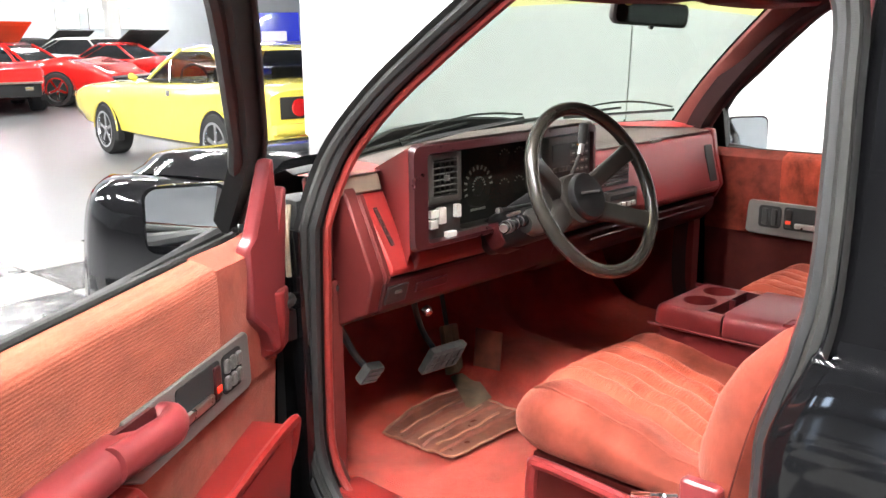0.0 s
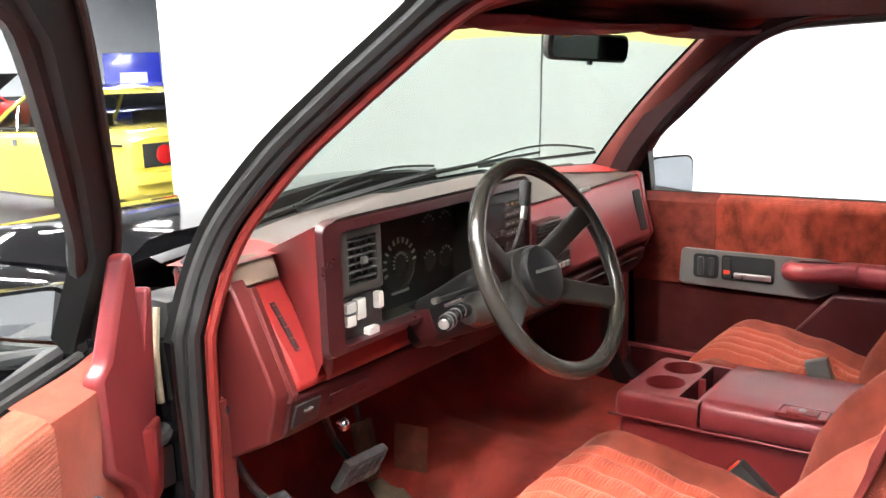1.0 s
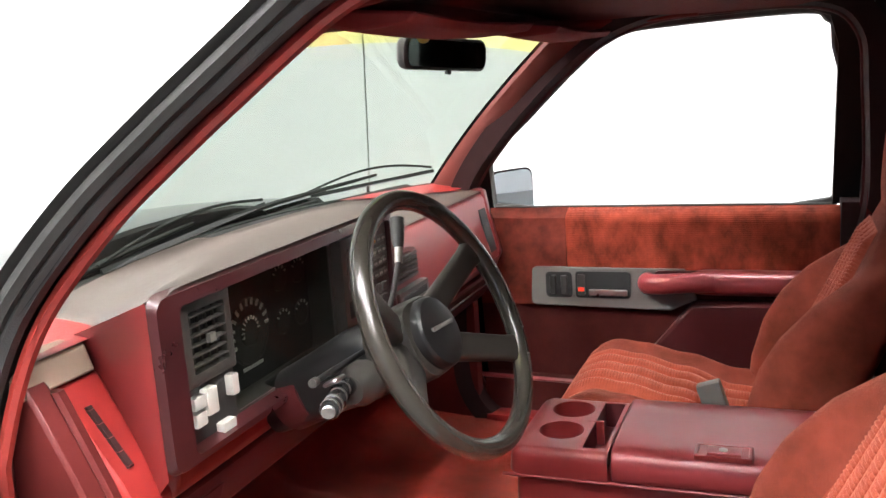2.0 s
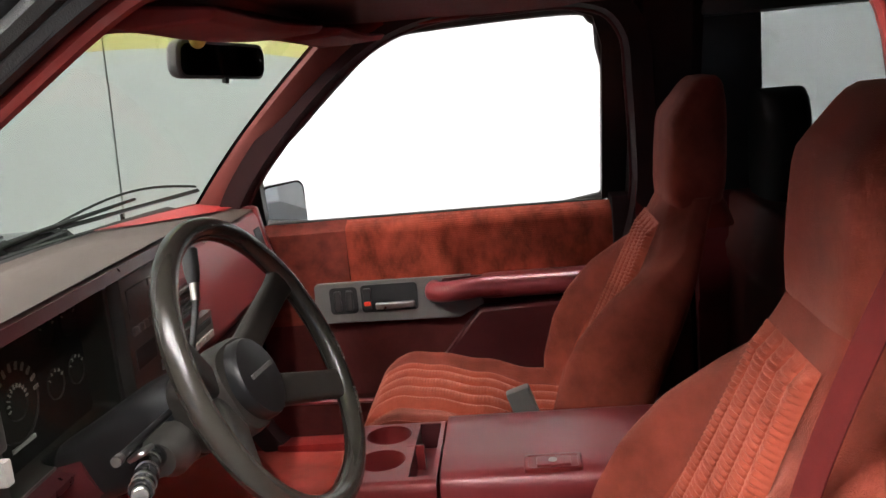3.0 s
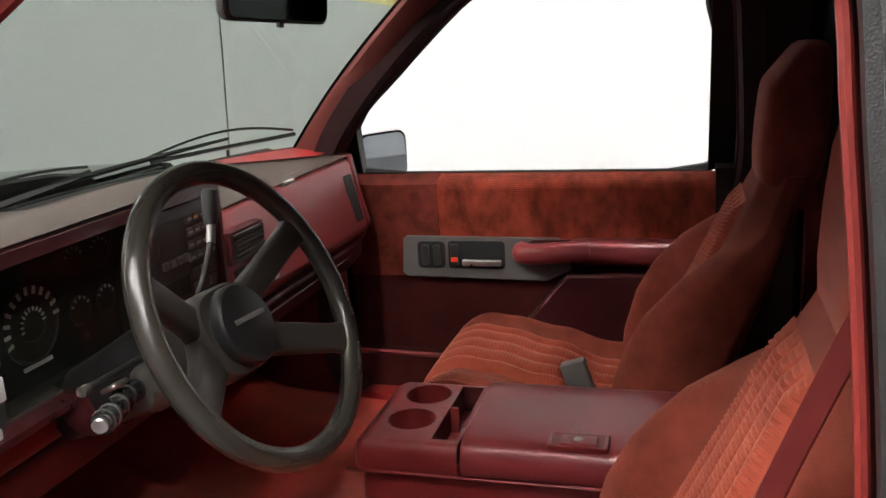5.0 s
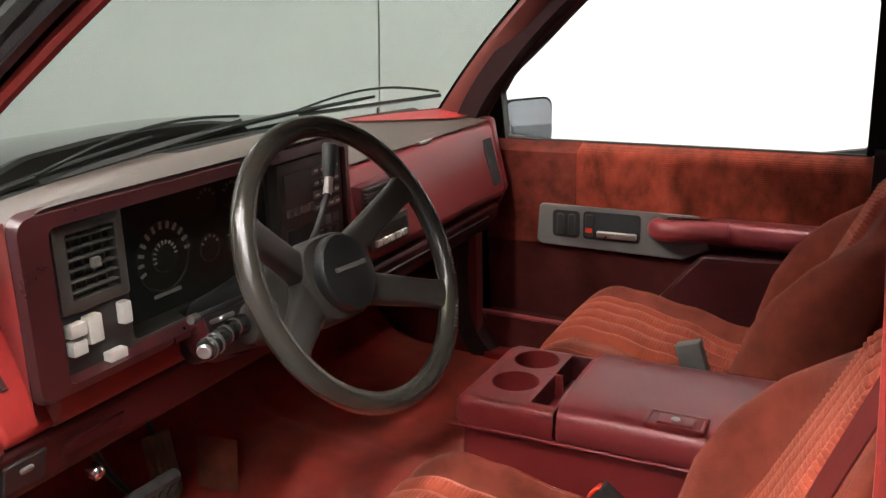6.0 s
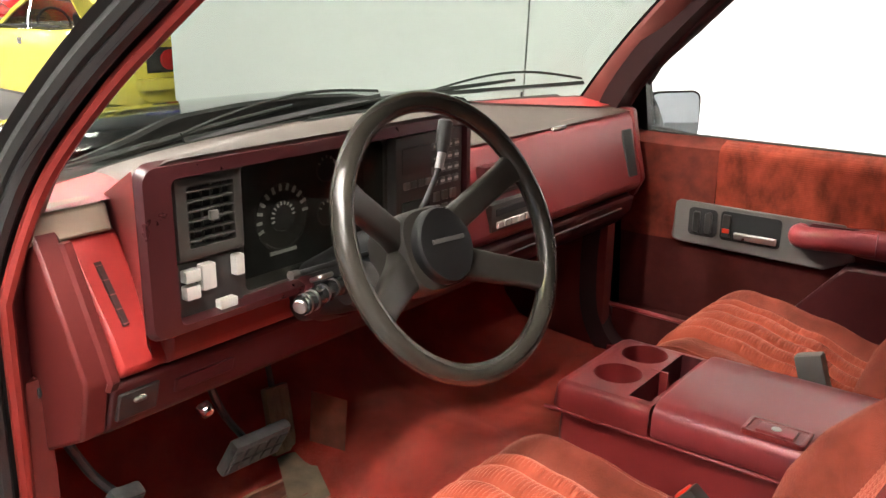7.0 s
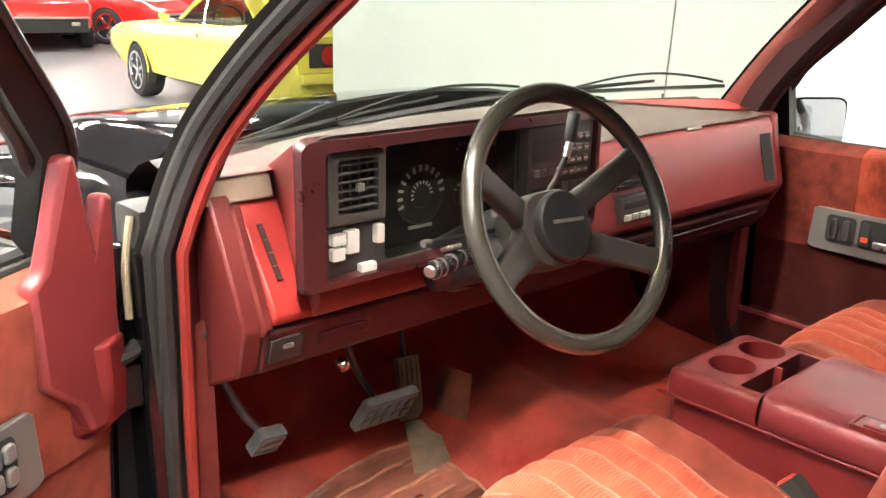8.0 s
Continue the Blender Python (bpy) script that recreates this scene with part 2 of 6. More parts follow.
# ---------------- building helpers ----------------
def thing(name, m=None, label="", category="", group="", kind=""):
    e = new(name)
    e.empty_display_size = 0.1
    if m is not None:
        e.matrix_basis = m
    return tagged(e, label, category, group, kind)


def link(name, bm, material, parent=None, label="", smooth=40, kind="", category="", bevel=0.0, sub=0):
    bmesh.ops.recalc_face_normals(bm, faces=bm.faces)
    me = bpy.data.meshes.new(name)
    if smooth:
        lim = radians(smooth)
        for f in bm.faces:
            f.smooth = True
        for e in bm.edges:
            if len(e.link_faces) == 2 and e.calc_face_angle(0) > lim:
                e.smooth = False
    bm.to_mesh(me)
    bm.free()
    me.materials.append(material)
    ob = new(name, me)
    if parent is not None:
        ob.parent = parent
    if bevel:
        md = ob.modifiers.new("bevel", "BEVEL")
        md.width, md.segments, md.limit_method, md.angle_limit = bevel, 2, "ANGLE", radians(35)
    if sub:
        md = ob.modifiers.new("subsurf", "SUBSURF")
        md.levels = md.render_levels = sub
    return tagged(ob, label, category, "", kind)


def part(name, bm, material, parent, label="", **k):
    return link(name, bm, material, parent, label, **k)


def V(*a):
    return Vector(a)


def add_rings(bm, rings, closed=True, caps=True, loop=False):
    vs = [[bm.verts.new(p) for p in r] for r in rings]
    n = len(vs[0])
    pairs = list(zip(vs[:-1], vs[1:])) + ([(vs[-1], vs[0])] if loop else [])
    for a, b in pairs:
        for i in range(n if closed else n - 1):
            j = (i + 1) % n
            bm.faces.new((a[i], a[j], b[j], b[i]))
    if caps and closed and not loop:
        bm.faces.new(list(reversed(vs[0])))
        bm.faces.new(vs[-1])
    return bm


def loft(rings, closed=True, caps=True, loop=False):
    return add_rings(bmesh.new(), rings, closed, caps, loop)


def rbox_into(bm, lo, hi, bev=0.004, seg=2, m=None):
    r = bmesh.ops.create_cube(bm, size=1.0)
    c = [(a + b) / 2 for a, b in zip(lo, hi)]
    s = [b - a for a, b in zip(lo, hi)]
    for v in r["verts"]:
        v.co = Vector((v.co.x * s[0] + c[0], v.co.y * s[1] + c[1], v.co.z * s[2] + c[2]))
    if bev:
        es = list({e for v in r["verts"] for e in v.link_edges})
        q = bmesh.ops.bevel(bm, geom=es, offset=min(bev, 0.45 * min(s)), segments=seg, profile=0.7, affect="EDGES")
        vs = {v for f in q["faces"] for v in f.verts} | {v for v in r["verts"] if v.is_valid}
    else:
        vs = set(r["verts"])
    if m is not None:
        for v in vs:
            v.co = m @ v.co
    return bm


def rbox(lo, hi, bev=0.004, seg=2, m=None):
    return rbox_into(bmesh.new(), lo, hi, bev, seg, m)


def spline(pts, n=8, closed=False):
    """A smooth line through points."""
    P = [Vector(p) for p in pts]
    out = []
    cnt = len(P)
    for i in range(cnt if closed else cnt - 1):
        if closed:
            a, b, c, d = P[i - 1], P[i], P[(i + 1) % cnt], P[(i + 2) % cnt]
        else:
            a, b, c, d = P[max(0, i - 1)], P[i], P[i + 1], P[min(cnt - 1, i + 2)]
        for k in range(n):
            t = k / n
            out.append(0.5 * ((2 * b) + (c - a) * t + (2 * a - 5 * b + 4 * c - d) * t * t + (3 * b - a - 3 * c + d) * t ** 3))
    if not closed:
        out.append(P[-1].copy())
    return out


def tube(path, r, n=10, closed=False, up=None, squash=1.0, radii=None):
    """A round or flattened bar along a line."""
    P = [Vector(p) for p in path]
    cnt = len(P)
    rings = []
    ref = Vector(up) if up else Vector((0.13, 0.21, 0.97))
    prev = None
    for i in range(cnt):
        if closed:
            t = P[(i + 1) % cnt] - P[i - 1]
        else:
            t = P[min(cnt - 1, i + 1)] - P[max(0, i - 1)]
        t.normalize()
        if up is None and prev is not None:
            s = prev - t * prev.dot(t)
        else:
            s = ref - t * ref.dot(t)
        if s.length < 1e-5:
            s = t.orthogonal()
        s.normalize()
        prev = s
        w = t.cross(s)
        rr = radii[i] if radii else r
        rings.append([P[i] + rr * (math.cos(a) * w + math.sin(a) * s * squash) for a in (2 * math.pi * k / n for k in range(n))])
    return loft(rings, True, not closed, closed)


def band(path, width, thick, side):
    """A flat strap along a line; side: the direction across it."""
    rings = []
    P = [Vector(p) for p in path]
    for i, p in enumerate(P):
        t = (P[min(len(P) - 1, i + 1)] - P[max(0, i - 1)]).normalized()
        s = Vector(side)
        s = (s - t * s.dot(t)).normalized()
        nrm = t.cross(s)
        rings.append([p + s * a * width / 2 + nrm * b * thick / 2 for a, b in ((-1, -1), (1, -1), (1, 1), (-1, 1))])
    return loft(rings)


def prism(outline, fn, d0, d1):
    """A flat outline (a, b) thickened from d0 to d1 through fn(a, b, d)."""
    return loft([[fn(a, b, d0) for a, b in outline], [fn(a, b, d1) for a, b in outline]])


def xprism(yz, x0, x1):
    return prism(yz, lambda a, b, d: V(d, a, b), x0, x1)


def rrect(a0, b0, a1, b1, r, n=4):
    out = []
    for cx, cy, s in ((a1 - r, b1 - r, 0), (a0 + r, b1 - r, 1), (a0 + r, b0 + r, 2), (a1 - r, b0 + r, 3)):
        for k in range(n + 1):
            a = math.pi / 2 * (s + k / n)
            out.append((cx + r * math.cos(a), cy + r * math.sin(a)))
    return out


def sheet(fn, nu, nv):
    return loft([[fn(i / nu, j / nv) for i in range(nu + 1)] for j in range(nv + 1)], False, False)


def lathe(profile, n=24, m=None, caps=True):
    """Rings (radius, height) about z, moved by m."""
    m = m or Matrix()
    return loft([[m @ V(r * math.cos(2 * math.pi * k / n), r * math.sin(2 * math.pi * k / n), h) for k in range(n)] for r, h in profile], True, caps)


def lerp(a, b, t):
    return a + (b - a) * t


def curve1(x, pts):
    """Linear table."""
    if x <= pts[0][0]:
        return pts[0][1]
    for (a, fa), (b, fb) in zip(pts[:-1], pts[1:]):
        if x <= b:
            t = (x - a) / (b - a)
            return lerp(fa, fb, t)
    return pts[-1][1]


def smooth1(x, pts):
    if x <= pts[0][0]:
        return pts[0][1]
    for (a, fa), (b, fb) in zip(pts[:-1], pts[1:]):
        if x <= b:
            t = (x - a) / (b - a)
            return lerp(fa, fb, t * t * (3 - 2 * t))
    return pts[-1][1]


def spow(a, e):
    return math.copysign(abs(a) ** e, a)


# ---------------- the showroom ----------------
X0, X1, Y0, Y1, ZC = -18.0, 30.0, -14.0, 36.0, GZ + 5.6


def slab(name, lo, hi, material, label, category="", bev=0.0):
    return link(name, rbox(lo, hi, bev), material, None, label, smooth=0, kind="structure", category=category)


floor = link("floor", rbox((X0, Y0, GZ - 0.2), (X1, Y1, GZ), 0), M["concrete"], None,
             "polished light grey concrete showroom floor", smooth=0, kind="structure", category="floor")
slab("ceiling", (X0, Y0, ZC), (X1, Y1, ZC + 0.2), M["ceil"], "dark painted flat ceiling deck of the showroom", "ceiling")
slab("wall_north", (X0, Y1, GZ), (X1, Y1 + 0.2, ZC), M["wall_far"], "pale blue-grey far wall of the showroom", "wall")
slab("wall_south", (X0, Y0 - 0.2, GZ), (X1, Y0, ZC), M["wall_far"], "pale grey wall behind the camera", "wall")
# west wall kept dark so the black paint reflects little from that side
slab("wall_west", (X0 - 0.2, Y0, GZ), (X0, Y1, ZC), M["wall_dim"], "side wall of the showroom, coloured dark as a dim hall", "wall")
slab("wall_outer_east", (X1, Y0, GZ), (X1 + 0.2, Y1, ZC), M["wall_far"], "pale grey far side wall of the showroom", "wall")
slab("wall_east", (3.05, Y0, GZ), (3.25, 5.10, ZC), M["wall"], "smooth white partition wall beside the truck", "wall")
slab("column", (13.73, 29.9, GZ), (14.16, 30.3, ZC), M["white_paint"], "square white painted steel column", "column", 0.02)

# ceiling lamps in rows
lamp_thing = thing("ceiling_light", pose(0, 0, ZC), "long white strip lamp on the ceiling deck", "ceiling light", "ceiling lamps in rows")
part("housing", rbox((-0.75, -0.17, -0.07), (0.75, 0.17, 0.0), 0.01), M["ceil"], lamp_thing)
part("diffuser", rbox((-0.72, -0.14, -0.085), (0.72, 0.14, -0.072), 0.004), M["lamp"], lamp_thing, "glowing white diffuser")
spots = [(lx, ly) for ly in (-3.8, -2.0, -0.2, 1.6, 3.4) for lx in (-4.2, -2.6)]
spots += [(-7.6, -3.6), (-7.6, -1.2)]
spots += [(-1.4, 5.6), (-2.6, 5.2)]
spots += [(1.2, ly) for ly in (-4.4, -1.0)]
spots += [(lx, ly) for ly in (8.0, 12.5, 17.0, 21.5, 26.0, 33.0) for lx in (-3.0, 4.0, 11.0, 18.0)]
for k, (lx, ly) in enumerate(spots):
    if k:
        copy_thing(lamp_thing, pose(lx, ly, ZC))
    else:
        lamp_thing.matrix_basis = pose(lx, ly, ZC)

# high windows in the far wall
for i, wx in enumerate((15.0, 16.4, 17.8)):
    w = thing("window_%d" % (i + 1), pose(wx, Y1, GZ + 1.88), "bright daylit window high in the far wall", "window", "", "structure")
    part("window_frame", rbox((-0.50, -0.05, 0.0), (0.50, 0.0, 0.85), 0.01), M["white_paint"], w)
    part("pane", rbox((-0.44, -0.062, 0.05), (0.44, -0.053, 0.80), 0), M["daylight"], w, "glowing daylit pane")
for i, wy in enumerate((-4.0, -1.2, 2.6, 5.2, 8.0)):
    w = thing("window_%d" % (i + 4), pose(X0, wy, GZ + 1.1), "bright bluish daylit window in the side wall", "window", "", "structure")
    part("window_frame", rbox((0.0, -0.55, 0.0), (0.05, 0.55, 1.7), 0.01), M["white_paint"], w)
    part("pane", rbox((0.053, -0.47, 0.08), (0.062, 0.47, 1.62), 0), M["daylight_blue"], w, "glowing bluish daylit pane")

# ---------------- the pickup truck: shell ----------------
truck = thing("pickup_truck", None, "gloss black pickup truck with red interior and open driver door", "pickup truck")


def xin(z, base=0.85):
    """Half width of the door openings: upright below the belt, leaning in above it."""
    return base if z < 1.17 else base - (z - 1.17) * 0.36


# the door opening as a loop of (y, z)
OPEN = [(-0.905, 0.62), (-0.913, 0.80), (-0.915, 0.95), (-0.917, 1.015), (-0.935, 1.085), (-0.955, 1.155), (-0.966, 1.25), (-0.953, 1.48), (-0.935, 1.605), (-0.85, 1.662), (-0.60, 1.668), (-0.44, 1.645),
        (-0.30, 1.57), (-0.13, 1.425), (0.005, 1.275), (0.045, 1.18), (0.055, 1.00), (0.065, 0.80), (0.05, 0.66), (-0.02, 0.575),
        (-0.14, 0.55), (-0.76, 0.55), (-0.87, 0.565)]


# the driver side, whose front edge runs a little higher along the windshield
OPEN_DRIVER = [(-0.905, 0.62), (-0.913, 0.80), (-0.915, 0.95), (-0.917, 1.015), (-0.935, 1.085), (-0.955, 1.155), (-0.966, 1.25), (-0.953, 1.48), (-0.935, 1.605), (-0.85, 1.662),
               (-0.60, 1.672), (-0.44, 1.672), (-0.36, 1.648), (-0.25, 1.567), (-0.175, 1.507), (-0.103, 1.445), (-0.045, 1.382), (-0.003, 1.322), (0.020, 1.255), (0.030, 1.17),
               (0.038, 1.00), (0.045, 0.80), (0.04, 0.66), (-0.02, 0.575), (-0.14, 0.55), (-0.76, 0.55), (-0.87, 0.565)]


def opening(sign, out, grow):
    """The loop on one side, moved outboard by out and enlarged by grow."""
    pts = spline([V(0, a, b) for a, b in (OPEN_DRIVER if sign < 0 else OPEN)], 5, True)
    cnt = len(pts)
    res = []
    for i, p in enumerate(pts):
        t = (pts[(i + 1) % cnt] - pts[i - 1]).normalized()
        nrm = V(0, t.z, -t.y)
        slim = lerp(1.0, 0.70, smooth1(p.y, [(-0.50, 0.0), (-0.30, 1.0)])) if sign < 0 and abs(grow) > 0.03 else 1.0
        q = p - nrm * grow * slim if grow else p.copy()
        wide = 0.17 * max(0.0, p.z - 1.17) * smooth1(-p.y, [(0.55, 0.0), (0.93, 1.0)]) if sign < 0 else 0.0
        res.append(V(sign * (xin(p.z) + wide + out * slim), q.y, q.z))
    return res


def grown(sign, out, g):
    a = opening(sign, out, 0.001)
    b = opening(sign, out, -0.001)
    ca = sum((p for p in a), Vector()) / len(a)
    ra = sum((p - ca).length for p in a)
    rb = sum((p - ca).length for p in b)
    return opening(sign, out, g if ra > rb else -g)


for s in (-1, 1):
    # the passenger bead is the red one, with shade put into its colour
    part("pinch_trim", tube(grown(s, 0.0, 0.002), 0.0046, 8, True, radii=[smooth1(p.y, [(-0.75, 0.0048), (-0.45, 0.0095)]) if s < 0 else 0.0046 for p in grown(s, 0.0, 0.002)]), M["trim_red"] if s < 0 else M["vinyl_dark"], truck, "red trim bead round the door opening" if s < 0 else "red trim bead coloured darker as shade")
    part("weatherstrip", tube(grown(s, 0.022, 0.020), 0.014, 8, True), M["rubber"], truck, "black rubber weatherstrip")
    part("outer_weatherstrip", tube(grown(s, 0.050, 0.046), 0.013, 8, True), M["rubber_grey"], truck, "worn grey rubber weatherstrip")
    part("door_jamb", loft([grown(s, -0.02, 0.018), grown(s, 0.012, 0.012), grown(s, 0.036, 0.030), grown(s, 0.040, 0.050), grown(s, 0.066, 0.058),
                            grown(s, 0.076, 0.070)], True, False), M["black_trim"], truck)
    # the passenger lining is near-black, its shade held in the colour
    part("jamb_lining", loft([grown(s, -0.005, 0.004), grown(s, -0.05, 0.036 if s < 0 else 0.012), grown(s, -0.06, 0.06)], True, False), M["vinyl_dark"] if s < 0 else M["trim_shaded"], truck)


# outer skin of the cab behind the doors and the roof
SKIN = [(0.42, 0.885), (0.55, 0.93), (0.80, 0.955), (1.00, 0.955), (1.10, 0.945), (1.155, 0.930), (1.19, 0.912), (1.40, 0.868), (1.58, 0.832),
        (1.655, 0.80), (1.70, 0.74), (1.725, 0.62)]
for s in (-1, 1):
    pts = [V(0, b, a) for a, b in SKIN]
    fine = spline(pts, 4)

    def skin(u, v, s=s, fine=fine):
        p = fine[round(u * (len(fine) - 1))]
        k = round(v * 12)
        yy = (-1.002, -1.0035, -1.007, -1.012, -1.019, -1.028, -1.04, -1.06, -1.12, -1.3, -1.5, -1.7, -1.95)[k]
        roll = (0.034, 0.022, 0.0135, 0.008, 0.004, 0.0015, 0.0, 0.0, 0.0, 0.0, 0.0, 0.0, 0.0)[k]
        fore = 0.046 * (1 - smooth1(p.z, [(1.02, 0.0), (1.18, 1.0)])) * max(0.0, 1 - (-1.002 - yy) / 0.2)
        return V(s * (p.y - roll), yy + fore, p.z)
    if s < 0:
        part("cab_side", sheet(skin, len(fine) - 1, 12), M["paint"], truck)
    else:
        part("cab_side", sheet(lambda u, v: V(0.93 - 0.02 * u, lerp(-1.005, -1.95, v), lerp(0.42, 1.17, u)), 6, 8), M["paint"], truck)
part("roof", loft([[V(x, y, 1.725 + 0.03 * (1 - (x / 0.62) ** 2) - (0.05 * max(0, (y + 0.42) / 0.16) ** 2 if y > -0.42 else 0)) for x in
                    (-0.64, -0.5, -0.3, -0.1, 0.1, 0.3, 0.5, 0.64)] for y in (-0.26, -0.34, -0.42, -0.8, -1.2, -1.6, -1.95)], False, False), M["paint"], truck)
part("cab_back", rbox((-0.90, -1.98, 0.45), (0.90, -1.95, 1.72), 0.01), M["vinyl_dark"], truck)
part("headliner", loft([[V(x, y, 1.675 + 0.025 * (1 - (x / 0.62) ** 2) - (0.03 if y > -0.26 else 0)) for x in (-0.68, -0.55, -0.3, 0, 0.3, 0.55, 0.68)]
                        for y in (-0.235, -0.27, -0.5, -1.0, -1.5, -1.95)], False, False), M["headliner"], truck, "dark red cloth headliner")
part("windshield_header", tube(spline([V(-0.64, -0.27, 1.655), V(-0.3, -0.235, 1.672), V(0.3, -0.235, 1.672), V(0.64, -0.27, 1.655)], 6), 0.030, 12, squash=0.9),
     M["headliner"], truck)

for s in (-1, 1):
    part("header_corner", tube(spline([V(s * 0.40, -0.245, 1.674), V(s * 0.54, -0.265, 1.672), V(s * 0.625, -0.33, 1.672), V(s * 0.655, -0.45, 1.684), V(s * 0.66, -0.60, 1.690)], 6), 0.024, 10), M["headliner"], truck)

# floor pan, tunnel, firewall and sills
part("floor_carpet", loft([[V(x, y, z + (0.10 * math.exp(-((x + 0.02) / 0.17) ** 4)) + 0.006 * math.sin(9 * x + 5 * y)) for x in
                            [-0.86 + 0.043 * k for k in range(41)]] for y, z in ((0.50, 0.98), (0.44, 0.80), (0.38, 0.66), (0.33, 0.605), (0.25, 0.578), (0.10, 0.565), (-0.1, 0.56), (-0.4, 0.56),
                                                                                (-0.8, 0.57), (-1.2, 0.58), (-1.95, 0.60))], False, False), M["carpet"], truck, "worn red carpet on the floor pan")
part("firewall", rbox((-0.80, 0.50, 0.55), (0.80, 0.53, 1.16), 0.005), M["headliner"], truck)
for s in (-1, 1):
    part("sill_plate", rbox((min(s * 0.79, s * 0.87), -0.95, 0.545), (max(s * 0.79, s * 0.87), 0.03, 0.585), 0.012), M["vinyl_red"], truck, "red plastic sill plate")
    part("kick_panel", rbox((min(s * 0.80, s * 0.845), 0.05, 0.56), (max(s * 0.80, s * 0.845), 0.50, 1.05), 0.012), M["headliner"], truck)
    part("rocker", rbox((min(s * 0.86, s * 0.93), -1.0, 0.38), (max(s * 0.86, s * 0.93), 0.2, 0.54), 0.02), M["paint"], truck)


for s in (-1, 1):
    part("hinge_pillar", rbox((min(s * 0.842, s * (0.905 if s < 0 else 0.955)), 0.062, 0.50), (max(s * 0.842, s * (0.905 if s < 0 else 0.955)), 0.16, 1.17), 0.01), M["paint"], truck)


part("fender_flange", rbox((-0.955, 0.134, 0.50), (-0.86, 0.150, 1.165), 0.004), M["black_trim"], truck)
part("cowl_corner", rbox((-0.893, 0.078, 1.14), (-0.80, 0.17, 1.232), 0.02), M["rubber"], truck, "black rubber block at the foot of the pillar")

# windshield with its shade band, pillars
def wind(u, v, d=0.0):
    """u across from -1 to 1, v from the base to the header."""
    bx, tx = 0.80, 0.625
    x = u * lerp(bx, tx, v)
    yb, yt = 0.325 - 0.165 * abs(u) ** 2.2, -0.215 - 0.045 * abs(u) ** 2.2
    zb, zt = 1.275 - 0.025 * u * u, 1.675 - 0.025 * u * u
    y = lerp(yb, yt, v) + 0.02 * math.sin(math.pi * v)
    return V(x, y + d, lerp(zb, zt, v))


ws = part("windshield", sheet(lambda a, b: wind(2 * a - 1, 0.90 * b), 24, 12), M["windshield"], truck, "green tinted windshield glass")
wb = part("shade_band", sheet(lambda a, b: wind(2 * a - 1, lerp(0.90, 1.0, b)), 24, 3), M["shade"], truck, "yellow-green sun shade band of the windshield")
ws.visible_shadow = False
wb.visible_shadow = False
part("windshield_seal", tube([wind(-1 + k / 20, 0.0, 0.0) for k in range(41)], 0.012, 8), M["rubber"], truck)
for s in (-1, 1):
    # pillar: inner trim between windshield edge and door opening, outer black skin
    ring_in, ring_out = [], []
    for k in range(13):
        v = k / 12
        a = wind(s, v)
        zz = a.z + 0.005
        yd = curve1(zz, [(1.20, 0.03), (1.255, 0.015), (1.322, -0.003), (1.445, -0.103), (1.567, -0.25), (1.648, -0.36)] if s < 0 else [(1.20, 0.05), (1.275, 0.02), (1.425, -0.115), (1.57, -0.285), (1.66, -0.42)])
        b = V(s * (xin(zz) + 0.0), yd, zz)
        mid = (a + b) / 2
        deep, lean_in = (0.35, 0.65) if s < 0 else (1.0, 1.0)
        ring_in.append([a + V(-s * 0.004, 0.004, 0), a + V(-s * 0.012 * deep, -0.014 * deep, 0), mid + V(-s * 0.026 * deep, -0.012 * deep, 0), b + V(-s * 0.016, 0.014, 0), b + V(0, 0.006, 0),
                        mid + V(s * 0.01, 0.02, 0)])
        ring_out.append([a + V(s * 0.002, 0.012, 0.004), mid + V(s * 0.03 * lean_in, 0.035 * lean_in, 0.004), b + V(s * 0.045 * lean_in, 0.045 * lean_in, 0.0), b + V(s * 0.055 * lean_in, 0.03 * lean_in, 0), b + V(s * 0.02 * lean_in, 0.025, 0)])
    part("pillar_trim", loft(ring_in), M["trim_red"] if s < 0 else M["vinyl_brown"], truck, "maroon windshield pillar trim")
    part("windshield_pillar", loft(ring_out), M["paint"], truck)
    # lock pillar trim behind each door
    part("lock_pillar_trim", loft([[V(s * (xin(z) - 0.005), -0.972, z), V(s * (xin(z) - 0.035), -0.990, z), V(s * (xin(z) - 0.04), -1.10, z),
                                    V(s * (xin(z) - 0.01), -1.13, z)] for z in (0.57, 0.9, 1.17, 1.4, 1.67)]), M["trim_shaded"], truck, "maroon lock pillar trim, coloured near-black for shade")

part("lock_pillar_base", rbox((0.84, -1.0, 0.5), (0.955, -0.920, 1.196), 0.004), M["trim_shaded"], truck)
part("lock_pillar", loft([[V(xin(z) + 0.005, -0.975, z), V(xin(z) + 0.10, -0.962, z), V(xin(z) + 0.10, -1.05, z), V(xin(z) + 0.005, -1.05, z)] for z in (0.5, 1.17, 1.70)]), M["black_plastic"], truck)

# rear side of the cab: trim panel under a smoked quarter glass
part("quarter_trim", loft([[V(x, y, z) for x, z in ((0.80, 0.58), (0.80, 0.90), (0.775, 0.93), (0.775, 1.04), (0.80, 1.08), (0.82, 1.22), (0.86, 1.22), (0.90, 0.58))]
                           for y in (-1.12, -1.4, -1.95)]), M["vinyl_rose"], truck, "faded maroon rear side trim panel")
part("quarter_pillar", rbox((0.765, -1.285, 1.20), (0.86, -1.12, 1.69), 0.02), M["black_plastic"], truck)
part("quarter_rail", rbox((0.66, -1.95, 1.62), (0.84, -1.12, 1.70), 0.02), M["black_plastic"], truck)
